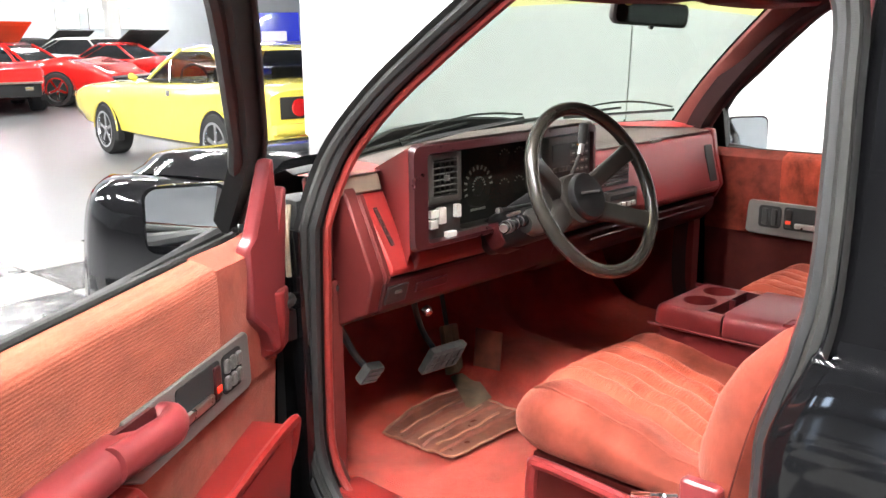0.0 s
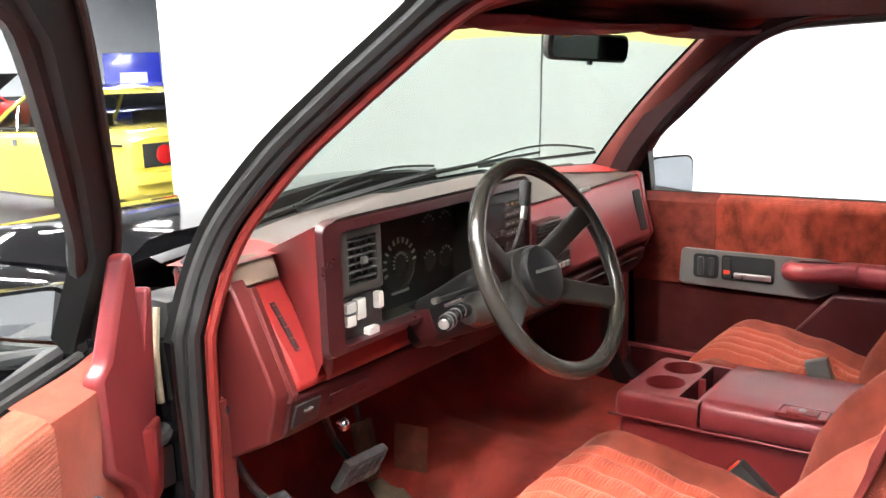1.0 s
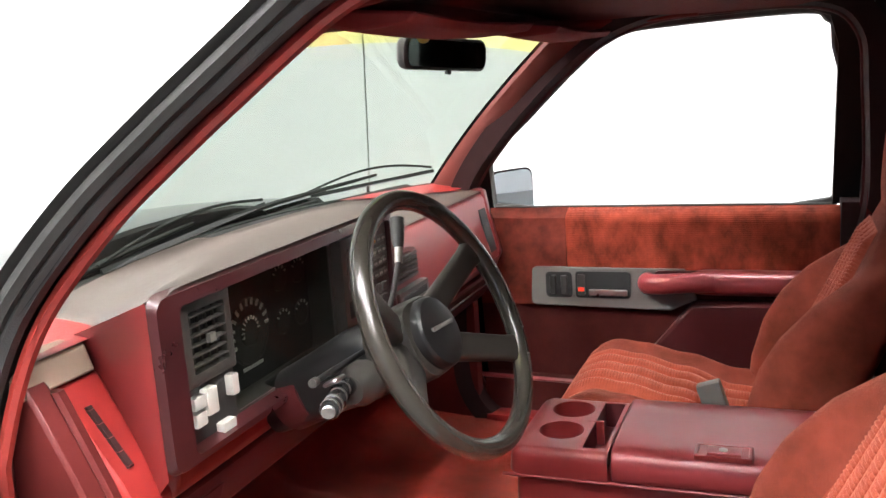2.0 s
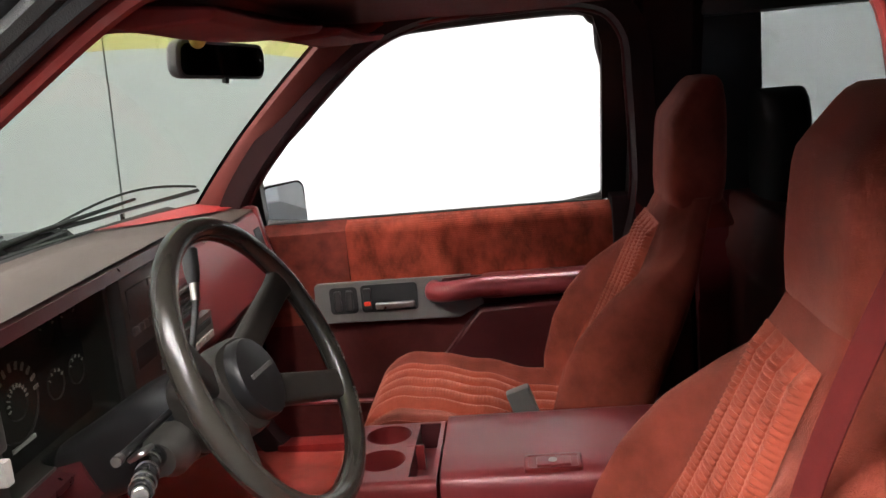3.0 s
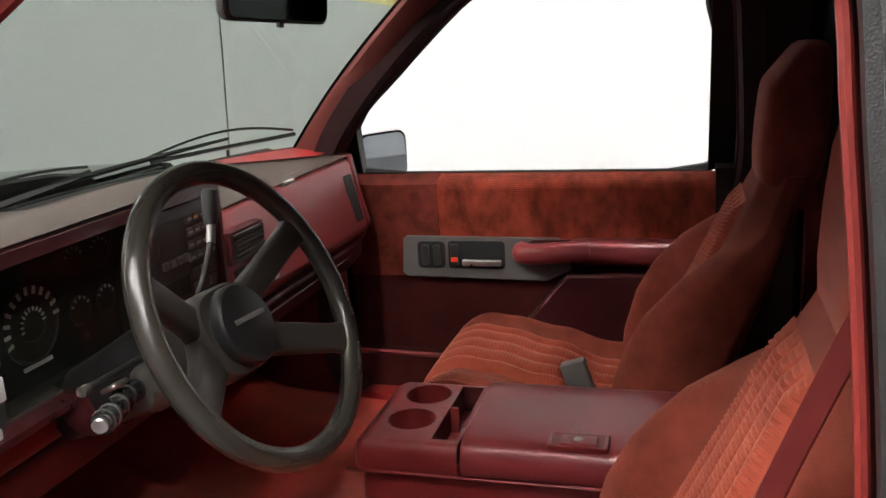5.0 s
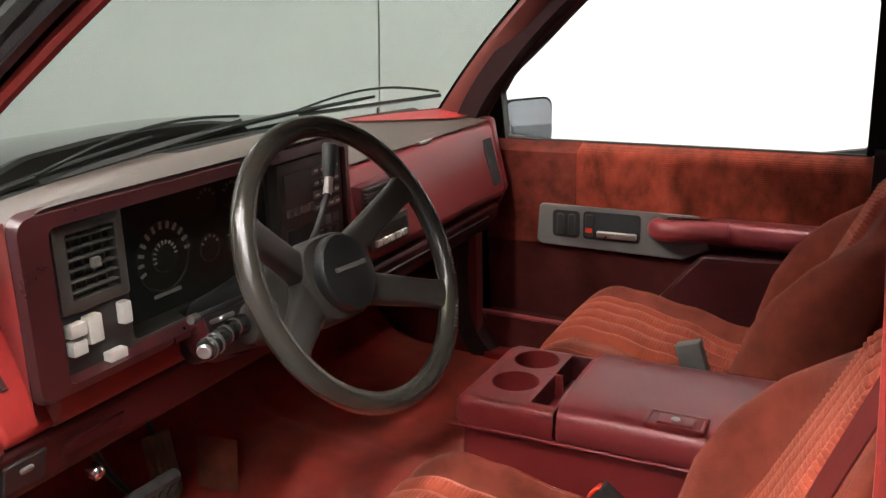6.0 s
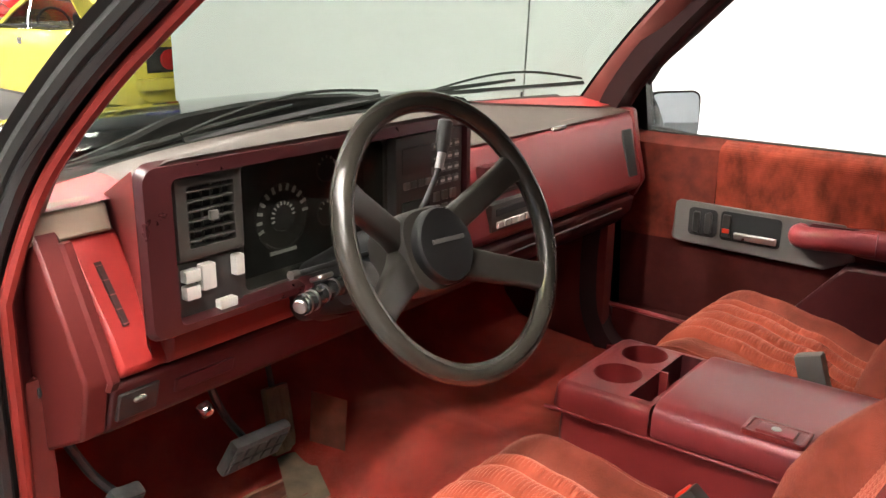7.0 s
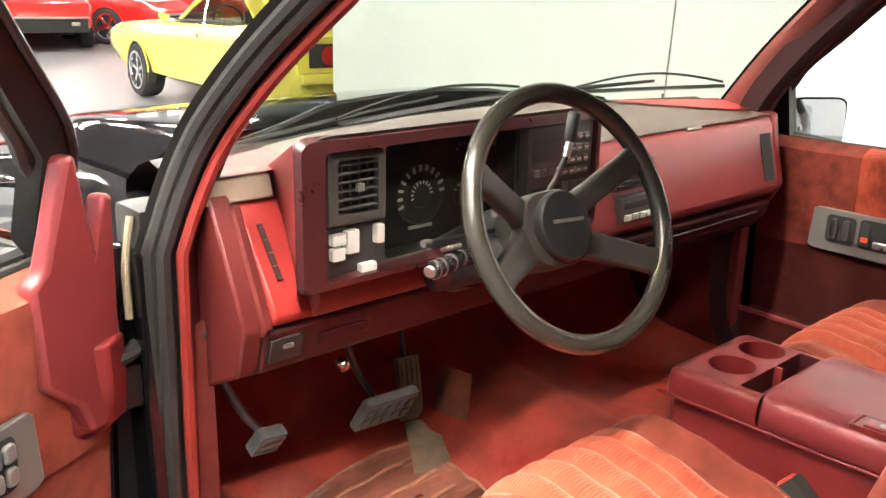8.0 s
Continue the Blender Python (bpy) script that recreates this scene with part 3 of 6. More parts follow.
qg = part("quarter_glass", rbox((0.80, -1.95, 1.20), (0.806, -1.29, 1.64), 0), M["glass_dark"], truck, "smoked rear quarter glass")
qg.visible_shadow = False
part("lining_left", rbox((-0.86, -1.95, 0.58), (-0.80, -1.12, 1.68), 0.02), M["vinyl_dark"], truck)

# ---------------- hood, fenders, cowl, wipers, antenna ----------------
def hood_z(a, y):
    """a: from -1 at one edge to 1 at the other."""
    return 1.262 + 0.006 * (1 - a * a) - 0.085 * ((y - 0.45) / 1.0) ** 2 - 0.055 * smooth1(abs(a), [(0.84, 0.0), (1.0, 1.0)]) - 0.10 * smooth1(y, [(1.36, 0.0), (1.50, 1.0)])


def hood_w(y):
    return curve1(y, [(0.44, 0.745), (0.95, 0.74), (1.15, 0.70), (1.30, 0.62), (1.44, 0.52), (1.50, 0.46)])


part("hood", loft([[V(hood_w(y) * a, y, hood_z(a, y)) for a in [-1 + 0.0625 * k for k in range(33)]] + [V(hood_w(y), y, hood_z(1, y) - 0.05), V(-hood_w(y), y, hood_z(1, y) - 0.05)]
                   for y in (0.44, 0.46, 0.6, 0.75, 0.9, 1.02, 1.14, 1.25, 1.36, 1.42, 1.46, 1.49)]), M["paint"], truck, "gloss black hood")
for s in (-1, 1):
    prof = [(0.752, 1.200), (0.80, 1.197), (0.85, 1.184), (0.89, 1.150), (0.912, 1.09), (0.928, 0.98), (0.94, 0.80), (0.945, 0.62), (0.93, 0.50)]
    fine = spline([V(a, 0, b) for a, b in prof], 3)
    rings = []
    for y in (0.115, 0.13, 0.3, 0.5, 0.7, 0.88, 1.00, 1.10, 1.17, 1.21, 1.23):
        pull = 0.0 if y < 0.95 else 0.13 * ((y - 0.95) / 0.28) ** 2.4
        drop = 0.05 * max(0.0, (y - 0.45) / 0.85) ** 2
        rings.append([V(s * (p.x - pull * (p.x - 0.70) / 0.2), y, p.z - drop * (1 if p.z > 0.9 else 0.3)) for p in fine])
    part("fender", loft(rings, False, False), M["paint"], truck, "gloss black front fender")
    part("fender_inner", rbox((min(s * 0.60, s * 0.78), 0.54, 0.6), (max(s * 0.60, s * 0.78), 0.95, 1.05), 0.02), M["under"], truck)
    part("turn_lamp", rbox((min(s * 0.60, s * 0.80), 1.11, 0.90), (max(s * 0.60, s * 0.80), 1.155, 1.05), 0.015), M["chrome"], truck)
part("front_panel", rbox((-0.74, 1.06, 0.55), (0.74, 1.125, 1.10), 0.02), M["black_plastic"], truck)
part("bumper", rbox((-0.74, 1.12, 0.46), (0.74, 1.24, 0.62), 0.03), M["paint"], truck)
part("cowl", loft([[V(x, yy - 0.12 * (abs(x) / 0.8) ** 2.2, zz) for x in [-0.80 + 0.08 * k for k in range(21)]] for yy, zz in
                   ((0.325, 1.262), (0.355, 1.270), (0.40, 1.255), (0.45, 1.222), (0.475, 1.14))], False, False), M["column"], truck, "black plastic cowl panel")
for x0 in (-0.52, -0.30, -0.08, 0.14, 0.36):
    part("cowl_grille", rbox((x0, 0.372, 1.250), (x0 + 0.17, 0.392, 1.268), 0.004), M["under"], truck)


def screen_top(x):
    return curve1(x, [(-0.56, 1.268), (-0.46, 1.292), (-0.36, 1.322), (-0.20, 1.331), (-0.05, 1.332), (0.10, 1.322), (0.20, 1.305), (0.235, 1.280)])


part("cowl_screen", loft([[V(x, 0.335, 1.255), V(x, 0.340, screen_top(x) - 0.006), V(x, 0.348, screen_top(x)), V(x, 0.368, screen_top(x) - 0.004), V(x, 0.385, 1.255)]
                          for x in [-0.56 + 0.0265 * k for k in range(31)]]), M["column"], truck, "black raised cowl screen under the wipers")


def wiper(pivot, knee, tip0, tip1):
    arm = spline([pivot, knee, lerp(Vector(tip0), Vector(tip1), 0.5) + V(0, 0, 0.02)], 8)
    w = part("wiper", tube(arm, 0.006, 8, radii=[lerp(0.009, 0.0035, k / (len(arm) - 1)) for k in range(len(arm))]), M["black_plastic"], truck, "black wiper arm and blade")
    blade = [lerp(Vector(tip0), Vector(tip1), k / 12) for k in range(13)]
    part("blade", band(blade, 0.009, 0.005, (0, 0.5, 1)), M["rubber"], w)
    spine = [lerp(Vector(tip0), Vector(tip1), k / 12) + V(0, 0.006, 0.010 + 0.028 * math.sin(math.pi * k / 12)) for k in range(13)]
    part("blade_spring", tube(spine, 0.0032, 6), M["black_plastic"], w)
    part("pivot_cap", rbox((pivot[0] - 0.02, pivot[1] - 0.02, pivot[2] - 0.03), (pivot[0] + 0.02, pivot[1] + 0.02, pivot[2] + 0.008), 0.008), M["black_plastic"], w)


wiper((-0.62, 0.30, 1.262), (-0.35, 0.322, 1.290), tuple(wind(-0.50, 0.05, 0.008)), tuple(wind(0.16, 0.115, 0.012)))
wiper((-0.02, 0.345, 1.290), (0.20, 0.318, 1.306), tuple(wind(0.42, 0.090, 0.02)), tuple(wind(0.985, 0.150, 0.02)))
ant = part("antenna", tube([V(0.885, 0.40, 1.13), V(0.86, 0.37, 1.5), V(0.835, 0.34, 1.98)], 0.0025, 6), M["steel"], truck, "thin steel whip antenna")
part("antenna_base", lathe([(0.022, 0), (0.020, 0.02), (0.009, 0.03), (0.006, 0.10), (0.004, 0.13)], 12, pose(0.885, 0.40, 1.125)), M["black_plastic"], ant)
for s in (-1, 1):
    wh = part("wheel", lathe([(0.10, -0.11), (0.30, -0.11), (0.335, -0.09), (0.345, 0), (0.335, 0.09), (0.30, 0.11), (0.10, 0.11)], 32, pose(s * 0.80, 0.74, GZ + 0.345, 0, 90, 0)),
              M["tyre"], truck)
    part("rim", lathe([(0.0, -0.10), (0.21, -0.115), (0.22, 0.115), (0.0, 0.10)], 24, pose(s * 0.80, 0.74, GZ + 0.345, 0, 90, 0)), M["chrome"], wh)
part("truck_bed", rbox((-0.92, -4.0, 0.5), (0.92, -2.02, 1.10), 0.03), M["paint"], truck)


# ---------------- doors ----------------
WINDOW = [(0.046, 1.175), (0.062, 1.327), (0.20, 1.455), (0.39, 1.610), (0.47, 1.650), (0.56, 1.662), (0.88, 1.668), (0.945, 1.645), (0.965, 1.58), (0.965, 1.178)]


def lean(z):
    return max(0.0, (z - 1.173)) * 0.50


def door(at, driver):
    """A truck door. at(u, v, z): u back from the hinge, v inward from the glass, z up."""
    d = part("truck_door", loft([[at(u, v, z) for u, z in ((0.0, 0.56), (0.03, 0.50), (0.98, 0.50), (1.01, 0.56), (1.01, 1.12), (0.0, 1.12))] for v in (0.02, 0.035, 0.045)]),
             M["paint"], truck, "open driver door with ribbed red cloth" if driver else "closed passenger door with ribbed red cloth")
    # outer skin
    skin = spline([V(b, 0, a) for a, b in ((0.46, 0.035), (0.6, 0.0), (0.85, -0.02), (1.05, -0.012), (1.13, 0.0), (1.168, 0.022))], 3)
    part("outer_skin", loft([[at(u, p.x, p.z) for p in skin] for u in (-0.01, 0.0, 0.5, 1.02, 1.03)], False, False), M["paint"], d)
    # window frame round the glass
    win = [(u + (0.03 if driver and z > 1.3 and u < 0.6 else 0.0), z) for u, z in WINDOW]
    vo = -0.020 if driver else 0.0
    loop = spline([V(u, lean(z) + vo, z) for u, z in win], 4, True)
    fr = [at(p.x, p.y, p.z) for p in loop]
    part("window_frame", tube(fr, 0.015, 8, True), M["rubber"], d, "black rubber window channel")
    outer = [(-0.005, 1.19), (0.012, 1.335), (0.165, 1.478), (0.36, 1.640), (0.455, 1.690), (0.56, 1.704), (0.90, 1.710), (0.985, 1.680), (1.008, 1.60), (1.008, 1.178)]
    if driver:
        outer = [(c + (0.026 if e > 1.3 and c < 0.6 else 0.012 if c < 0.5 else 0.0), e) for c, e in outer]
    else:
        outer = [(c + (0.045 if c > 0.95 else 0.0), e) for c, e in outer]
    rings = []
    for (a, b), (c, e) in zip(win, outer):
        rings.append([at(a, lean(b) - 0.012 + vo, b), at(a, lean(b) + 0.028 + vo, b), at(c, lean(e) + 0.030 + vo, e), at(c, lean(e) - 0.014 + vo, e)])
    part("upper_frame", loft(rings), M["black_trim"], d, "black upper door frame")
    if driver:
        seal = [at(c + 0.006, lean(e) + 0.034 + vo, e + 0.0) for c, e in outer]
        part("frame_seal", tube(spline(seal, 4), 0.006, 8), M["rubber"], d)
    belt_seal = [at(0.05 + 0.915 * k / 10, 0.020, 1.171) for k in range(11)]
    part("belt_seal", tube(belt_seal, 0.009, 8), M["rubber_grey"], d, "grey belt line seal")
    if not driver:
        g = part("glass", prism(WINDOW, lambda u, z, e: at(u, lean(z) + e, z), 0.0, 0.004), M["glass"], d, "clear side window glass")
    # inner panel: lower carpeted part, upper cloth roll, ribbed insert
    def inner(u, z):
        """How far the inner panel stands off the glass."""
        return smooth1(z, [(0.55, 0.055), (0.80, 0.075), (0.90, 0.082), (1.00, 0.086), (1.10, 0.090), (1.150, 0.090), (1.168, 0.078), (1.178, 0.040)])
    # on the passenger door the lower and front cloth carry shade in their colour
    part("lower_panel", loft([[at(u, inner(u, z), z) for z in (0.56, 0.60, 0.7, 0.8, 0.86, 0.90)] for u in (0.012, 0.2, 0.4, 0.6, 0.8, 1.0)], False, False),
         M["suede"] if driver else M["door_shaded"], d, "red cloth lower panel, shade-toned on the passenger door")
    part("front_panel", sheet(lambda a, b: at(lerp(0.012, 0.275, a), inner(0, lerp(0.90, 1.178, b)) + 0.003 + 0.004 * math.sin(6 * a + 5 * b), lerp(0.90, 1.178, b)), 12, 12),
         M["suede"] if driver else M["suede_shaded"], d, "smooth red suede cloth")
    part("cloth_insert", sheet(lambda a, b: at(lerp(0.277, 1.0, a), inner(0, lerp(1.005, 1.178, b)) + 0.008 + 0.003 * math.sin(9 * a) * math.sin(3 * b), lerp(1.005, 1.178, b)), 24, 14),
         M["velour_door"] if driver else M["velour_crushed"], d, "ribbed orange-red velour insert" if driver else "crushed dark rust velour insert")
    part("rear_lower", sheet(lambda a, b: at(lerp(0.275, 1.0, a), inner(0, lerp(0.90, 1.005, b)) + 0.002, lerp(0.90, 1.005, b)), 10, 5), M["suede"] if driver else M["door_shaded"], d)
    # mirror sail and front block
    bl = [(0.0, 0.93), (0.0, 1.05), (0.010, 1.185), (0.018, 1.270), (0.045, 1.275), (0.062, 1.205), (0.098, 1.34), (0.112, 1.335), (0.135, 1.19), (0.155, 1.17), (0.150, 1.03), (0.10, 0.985), (0.085, 0.94)]
    if not driver:
        bl = [(0.0, 0.93), (0.0, 1.05), (0.010, 1.185), (0.018, 1.20), (0.045, 1.20), (0.062, 1.195), (0.098, 1.19), (0.112, 1.185), (0.135, 1.17), (0.155, 1.16), (0.150, 1.03), (0.10, 0.985), (0.085, 0.94)]

    def block(u, z, e):
        vf = (0.125 if driver else 0.100) - 0.25 * abs(u - 0.06) + lean(z) * 0.3
        vb = inner(0, min(z, 1.17)) * 0.9
        return at(u, lerp(max(vb, vf - 0.03) if z > 1.12 else vb, vf, e), z)
    if driver:
        part("corner_trim", prism(bl, block, 0.0, 1.0), M["vinyl_rose"], d, "rose maroon plastic corner trim", bevel=0.008)
        part("corner_trim_lower", loft([[at(u0, v0, z) for u0, v0 in ((0.0, 0.03), (0.0, 0.115 * k), (0.05, 0.125 * k), (0.10, 0.085), (0.11, 0.05))] for z, k in
                                    ((0.915, 0.72), (0.935, 0.95), (1.0, 1.0), (1.06, 1.0))]), M["vinyl"], d, bevel=0.006)
    # grey switch plate
    v0 = 0.090
    pl = [(0.168, 0.912), (0.174, 1.008), (0.184, 1.016), (0.60, 1.014), (0.632, 0.930), (0.562, 0.896), (0.182, 0.903)]
    part("switch_plate", prism(pl, lambda u, z, e: at(u, v0 + e, z), 0.0, 0.010), M["plate_grey"], d, "satin grey switch plate", bevel=0.003)
    part("switch_recess", prism(rrect(0.214, 0.928, 0.290, 1.002, 0.012), lambda u, z, e: at(u, v0 + e, z), 0.008, 0.0125), M["under"], d)
    cols = (0.228, 0.252, 0.276) if driver else (0.236, 0.268)
    for c in cols:
        for zc, hz2 in (((0.949, 0.013), (0.981, 0.013)) if driver else ((0.965, 0.028),)):
            part("switch", prism(rrect(c - 0.0095, zc - hz2, c + 0.0095, zc + hz2, 0.006), lambda u, z, e: at(u, v0 + e, z), 0.010, 0.019), M["plate_grey"] if driver else M["black_plastic"], d,
                 "small rocker switch", bevel=0.003)
    part("handle_recess", prism(rrect(0.300, 0.928, 0.454, 1.004, 0.010), lambda u, z, e: at(u, v0 + e, z), 0.008, 0.0125), M["under"], d, "black recess")
    part("door_handle", prism(rrect(0.338, 0.936, 0.446, 0.954, 0.004), lambda u, z, e: at(u, v0 + e, z), 0.012, 0.021), M["steel"], d, "bright metal release lever", bevel=0.003)
    part("lock_slider", prism(rrect(0.306, 0.936, 0.328, 0.996, 0.004), lambda u, z, e: at(u, v0 + e, z), 0.012, 0.018), M["vinyl_dark"] if driver else M["black_plastic"], d, bevel=0.002)
    part("lock_mark", prism(rrect(0.308, 0.948, 0.326, 0.960, 0.002), lambda u, z, e: at(u, v0 + e, z), 0.018, 0.020), M["red_lamp"], d, "red lock marking")
    # armrest with pull cup, map pocket
    def armring(u):
        k = smooth1(u, [(0.488, 0.12), (0.53, 0.30), (0.66, 1.0), (0.92, 1.0), (1.0, 0.7)])
        zc, h, w = 0.976 + 0.004 * k, 0.034 * k, 0.060 * k
        return [at(u, 0.085 + w * max(0.0, spow(math.cos(a), 0.7)) if math.cos(a) > 0 else 0.083, zc + h * spow(math.sin(a), 0.7)) for a in (2 * math.pi * q / 20 for q in range(20))]
    part("armrest", loft([armring(lerp(0.488, 1.0, q / 24)) for q in range(25)]), M["vinyl_rose"], d, "padded rose vinyl armrest")
    hook = spline([at(0.68, 0.132, 0.988), at(0.60, 0.138, 0.985), at(0.535, 0.138, 0.980), at(0.500, 0.120, 0.978), at(0.504, 0.092, 0.978)], 6)
    part("pull_rim", tube(hook, 0.023, 14, squash=1.2), M["vinyl_rose"], d, "rounded pull grip of the armrest")
    part("pull_cup", prism(rrect(0.52, 0.965, 0.66, 1.010, 0.012), lambda u, z, e: at(u, e, z), 0.096, 0.106), M["vinyl_dark"], d, "dark pull recess")
    pk = [(0.50, 0.78), (0.62, 0.925), (1.0, 0.935), (1.0, 0.62), (0.56, 0.62)]
    # the passenger pocket takes a darker maroon as its shade
    part("map_pocket", prism(pk, lambda u, z, e: at(u, 0.078 + e * (1.0 if z < 0.9 else 1.25), z), 0.0, 0.045), M["vinyl_red"] if driver else M["vinyl_dark"], d, "red plastic map pocket", bevel=0.008)
    if driver:
        lipb = [at(0.135, 0.08, 0.60), at(0.125, 0.14, 0.70), at(0.12, 0.165, 0.80), at(0.15, 0.165, 0.815), at(0.30, 0.16, 0.80), at(0.5, 0.15, 0.76)]
        part("pocket_lip", tube(spline(lipb, 6), 0.014, 8, squash=0.7), M["vinyl_red"], d)
        part("front_pocket", loft([[at(0.125, 0.075, z), at(0.128, v, z), at(0.35, v - 0.005, z - 0.03), at(0.55, v - 0.01, z - 0.06), at(0.55, 0.075, z - 0.06)] for z, v in
                                   ((0.50, 0.13), (0.66, 0.15), (0.805, 0.165))]), M["vinyl_red"], d, "red plastic door pocket")
    else:
        part("front_pocket", loft([[at(0.02, 0.055, z), at(0.02, v, z), at(0.55, v, z - 0.012), at(0.55, 0.055, z - 0.012)] for z, v in ((0.57, 0.115), (0.688, 0.122))]), M["door_shaded"], d)
        part("pocket_lip", tube([at(0.01, 0.122, 0.690), at(0.28, 0.122, 0.684), at(0.55, 0.122, 0.677)], 0.007, 8), M["vinyl_rose"], d, "rose lip of the door pocket")
    # outside mirror
    part("mirror_arm", loft([[at(u, v, z) for u, z in ((0.01, 1.17), (0.04, 1.17), (0.04, 1.22), (0.02, 1.22))] for v in (0.015, -0.06)]), M["black_plastic"], d)
    sh = rrect(-0.132, 1.140, 0.010, 1.279, 0.026)
    part("mirror_shell", loft([[at(0.005 + 0.03 * k - 0.65 * (lerp(-0.06, v, s2) + 0.06), lerp(-0.06, v, s2), lerp(1.20, z, s2)) for v, z in sh] for k, s2 in ((0, 0.45), (0.5, 0.85), (1.0, 0.97), (2.4, 1.0))]), M["paint"], d,
         "black outside mirror housing")
    part("mirror_face", prism(rrect(-0.126, 1.146, 0.004, 1.273, 0.022), lambda v, z, e: at(0.078 + e - 0.65 * (v + 0.06) - 0.05 * (z - 1.21), v, z), 0.0, 0.003), M["mirror"], d, "outside mirror glass")
    return d


# passenger door is shut, driver door stands open
door(lambda u, v, z: V(0.962 - v, 0.062 - u, z), False)
DA = radians(59.3)
DD, DN, DG = V(-math.sin(DA), -math.cos(DA), 0), V(math.cos(DA), -math.sin(DA), 0), V(-0.990, 0.165, 0)
door(lambda u, v, z: DG + DD * u + DN * v + V(0, 0, z), True)
part("door_check", tube(spline([V(-0.90, 0.10, 1.02), V(-0.93, 0.07, 1.02), V(-0.98, 0.06, 1.02)], 5), 0.012, 8), M["under"], truck)
part("hinge", rbox((-0.955, 0.075, 0.93), (-0.905, 0.13, 1.0), 0.01), M["column"], truck)
part("wiring_boot", tube(spline([V(-0.895, 0.10, 1.22), V(-0.912, 0.09, 1.15), V(-0.915, 0.085, 1.07)], 5), 0.006, 8), M["hinge"], truck, "dusty tan cable sleeve in the hinge gap")

# ---------------- dashboard ----------------
dash = thing("dashboard", None, "maroon vinyl dashboard with sun-faded tan top pad", "dashboard")
# passenger side face, lower glove panel, end caps
face = [(0.030, 1.250), (0.004, 1.243), (-0.006, 1.225), (-0.016, 1.170), (-0.040, 1.085), (-0.042, 1.060), (-0.028, 1.042), (0.02, 1.040), (0.20, 1.06), (0.20, 1.25)]
part("passenger_face", xprism(face, -0.14, 0.79), M["vinyl_rose"], dash, "rose maroon padded passenger panel", bevel=0.008)
part("lower_panel", xprism([(0.005, 1.040), (-0.022, 1.022), (-0.015, 0.985), (0.02, 0.945), (0.08, 0.93), (0.22, 0.95), (0.22, 1.04)], -0.16, 0.80), M["vinyl_dark"], dash,
     "dark maroon lower panel", bevel=0.006)
part("lower_seam", xprism([(-0.0235, 1.004), (-0.0265, 1.001), (-0.0235, 0.997)], 0.05, 0.72), M["black_plastic"], dash)
part("end_cap", loft([[V(x, y, z) for y, z in ((0.10, 1.262), (-0.005 + dy, 1.25), (-0.02 + dy, 1.17), (-0.045 + dy, 1.07), (-0.02 + dy, 1.02), (0.10, 1.0))] for x, dy in
                      ((0.785, 0.0), (0.815, 0.004), (0.845, 0.03))]), M["vinyl"], dash, bevel=0.006)
part("side_vent", xprism([(-0.004, 1.202), (-0.012, 1.205), (-0.041, 1.085), (-0.030, 1.080)], 0.718, 0.770), M["under"], dash, "black slot vent", bevel=0.003)
for k in range(3):
    part("vent_dot", rbox((0.728 + 0.011 * k, -0.0125, 1.195), (0.735 + 0.011 * k, -0.0095, 1.202), 0.001, 1), M["button"], dash)
part("badge", rbox((0.395, -0.0025, 1.2405), (0.455, 0.004, 1.2475), 0.002), M["button"], dash, "small pale badge plate")

# top pad
def pad_r(a, b):
    x = lerp(-0.15, 0.80, a)
    yb = 0.315 - 0.16 * abs(x / 0.8) ** 2.2
    y = lerp(0.002, yb, b)
    return V(x, y, lerp(1.247, 1.276 - 0.008 * (x / 0.8) ** 2, b) + 0.020 * math.sin(math.pi * min(1, b * 1.15)) * (1 - smooth1(x, [(0.1, 0.0), (0.5, 1.0)])))


part("top_pad", sheet(pad_r, 24, 10), M["pad_tan"], dash, "sun-faded tan dash pad")
part("red_patch", sheet(lambda a, b: pad_r(lerp(0.62 + 0.30 * (1 - b), 0.985, a), lerp(0.30, 0.99, b)) + V(0, 0, 0.005), 10, 8), M["vinyl_red"], dash, "bright red uncovered end of the pad")


def pad_l(a, b):
    x = lerp(lerp(-0.738, -0.672, smooth1(b, [(0.02, 0), (0.42, 1)])) + 0.06 * smooth1(b, [(0.42, 0), (1, 1)]), -0.086, a)
    yb = 0.315 - 0.16 * abs(x / 0.8) ** 2.2
    y = lerp(-0.126, yb, b)
    edge = 0.010 * max(0.0, 1 - a / 0.06) ** 2
    back = 1.285 - 0.02 * (x / 0.8) ** 2
    slow, fast = smooth1(b, [(0.15, 0.0), (1.0, 1.0)]), smooth1(b, [(0.06, 0.0), (0.44, 1.0)])
    return V(x, y, lerp(1.3490, back, lerp(slow, fast, max(0.0, 1 - a / 0.38) ** 1.6)) - edge)


part("cluster_hood_top", sheet(lambda a, b: pad_l(lerp(0.0, 1.0, a), b), 24, 14), M["pad_tan"], dash, "sun-faded tan cluster hood")
# cluster surround: thick maroon rim round a dark recess
R_OUT = [(-0.480, 1.10, -0.132, 1.265, 0.020), (-0.540, 1.136, -0.132, 1.300, 0.020), (-0.778, 1.136, -0.132, 1.356, 0.020), (-0.772, 1.140, -0.138, 1.350, 0.018), (-0.735, 1.150, -0.150, 1.334, 0.010), (-0.731, 1.153, -0.153, 1.331, 0.008)]
R_Y = [0.22, 0.0, -0.150, -0.160, -0.162, -0.135]
part("cluster_rim", loft([[V(a, yy, b) for a, b in rrect(*r)] for r, yy in zip(R_OUT, R_Y)], True, False), M["rim_plum"], dash, "thick plum brown cluster rim")
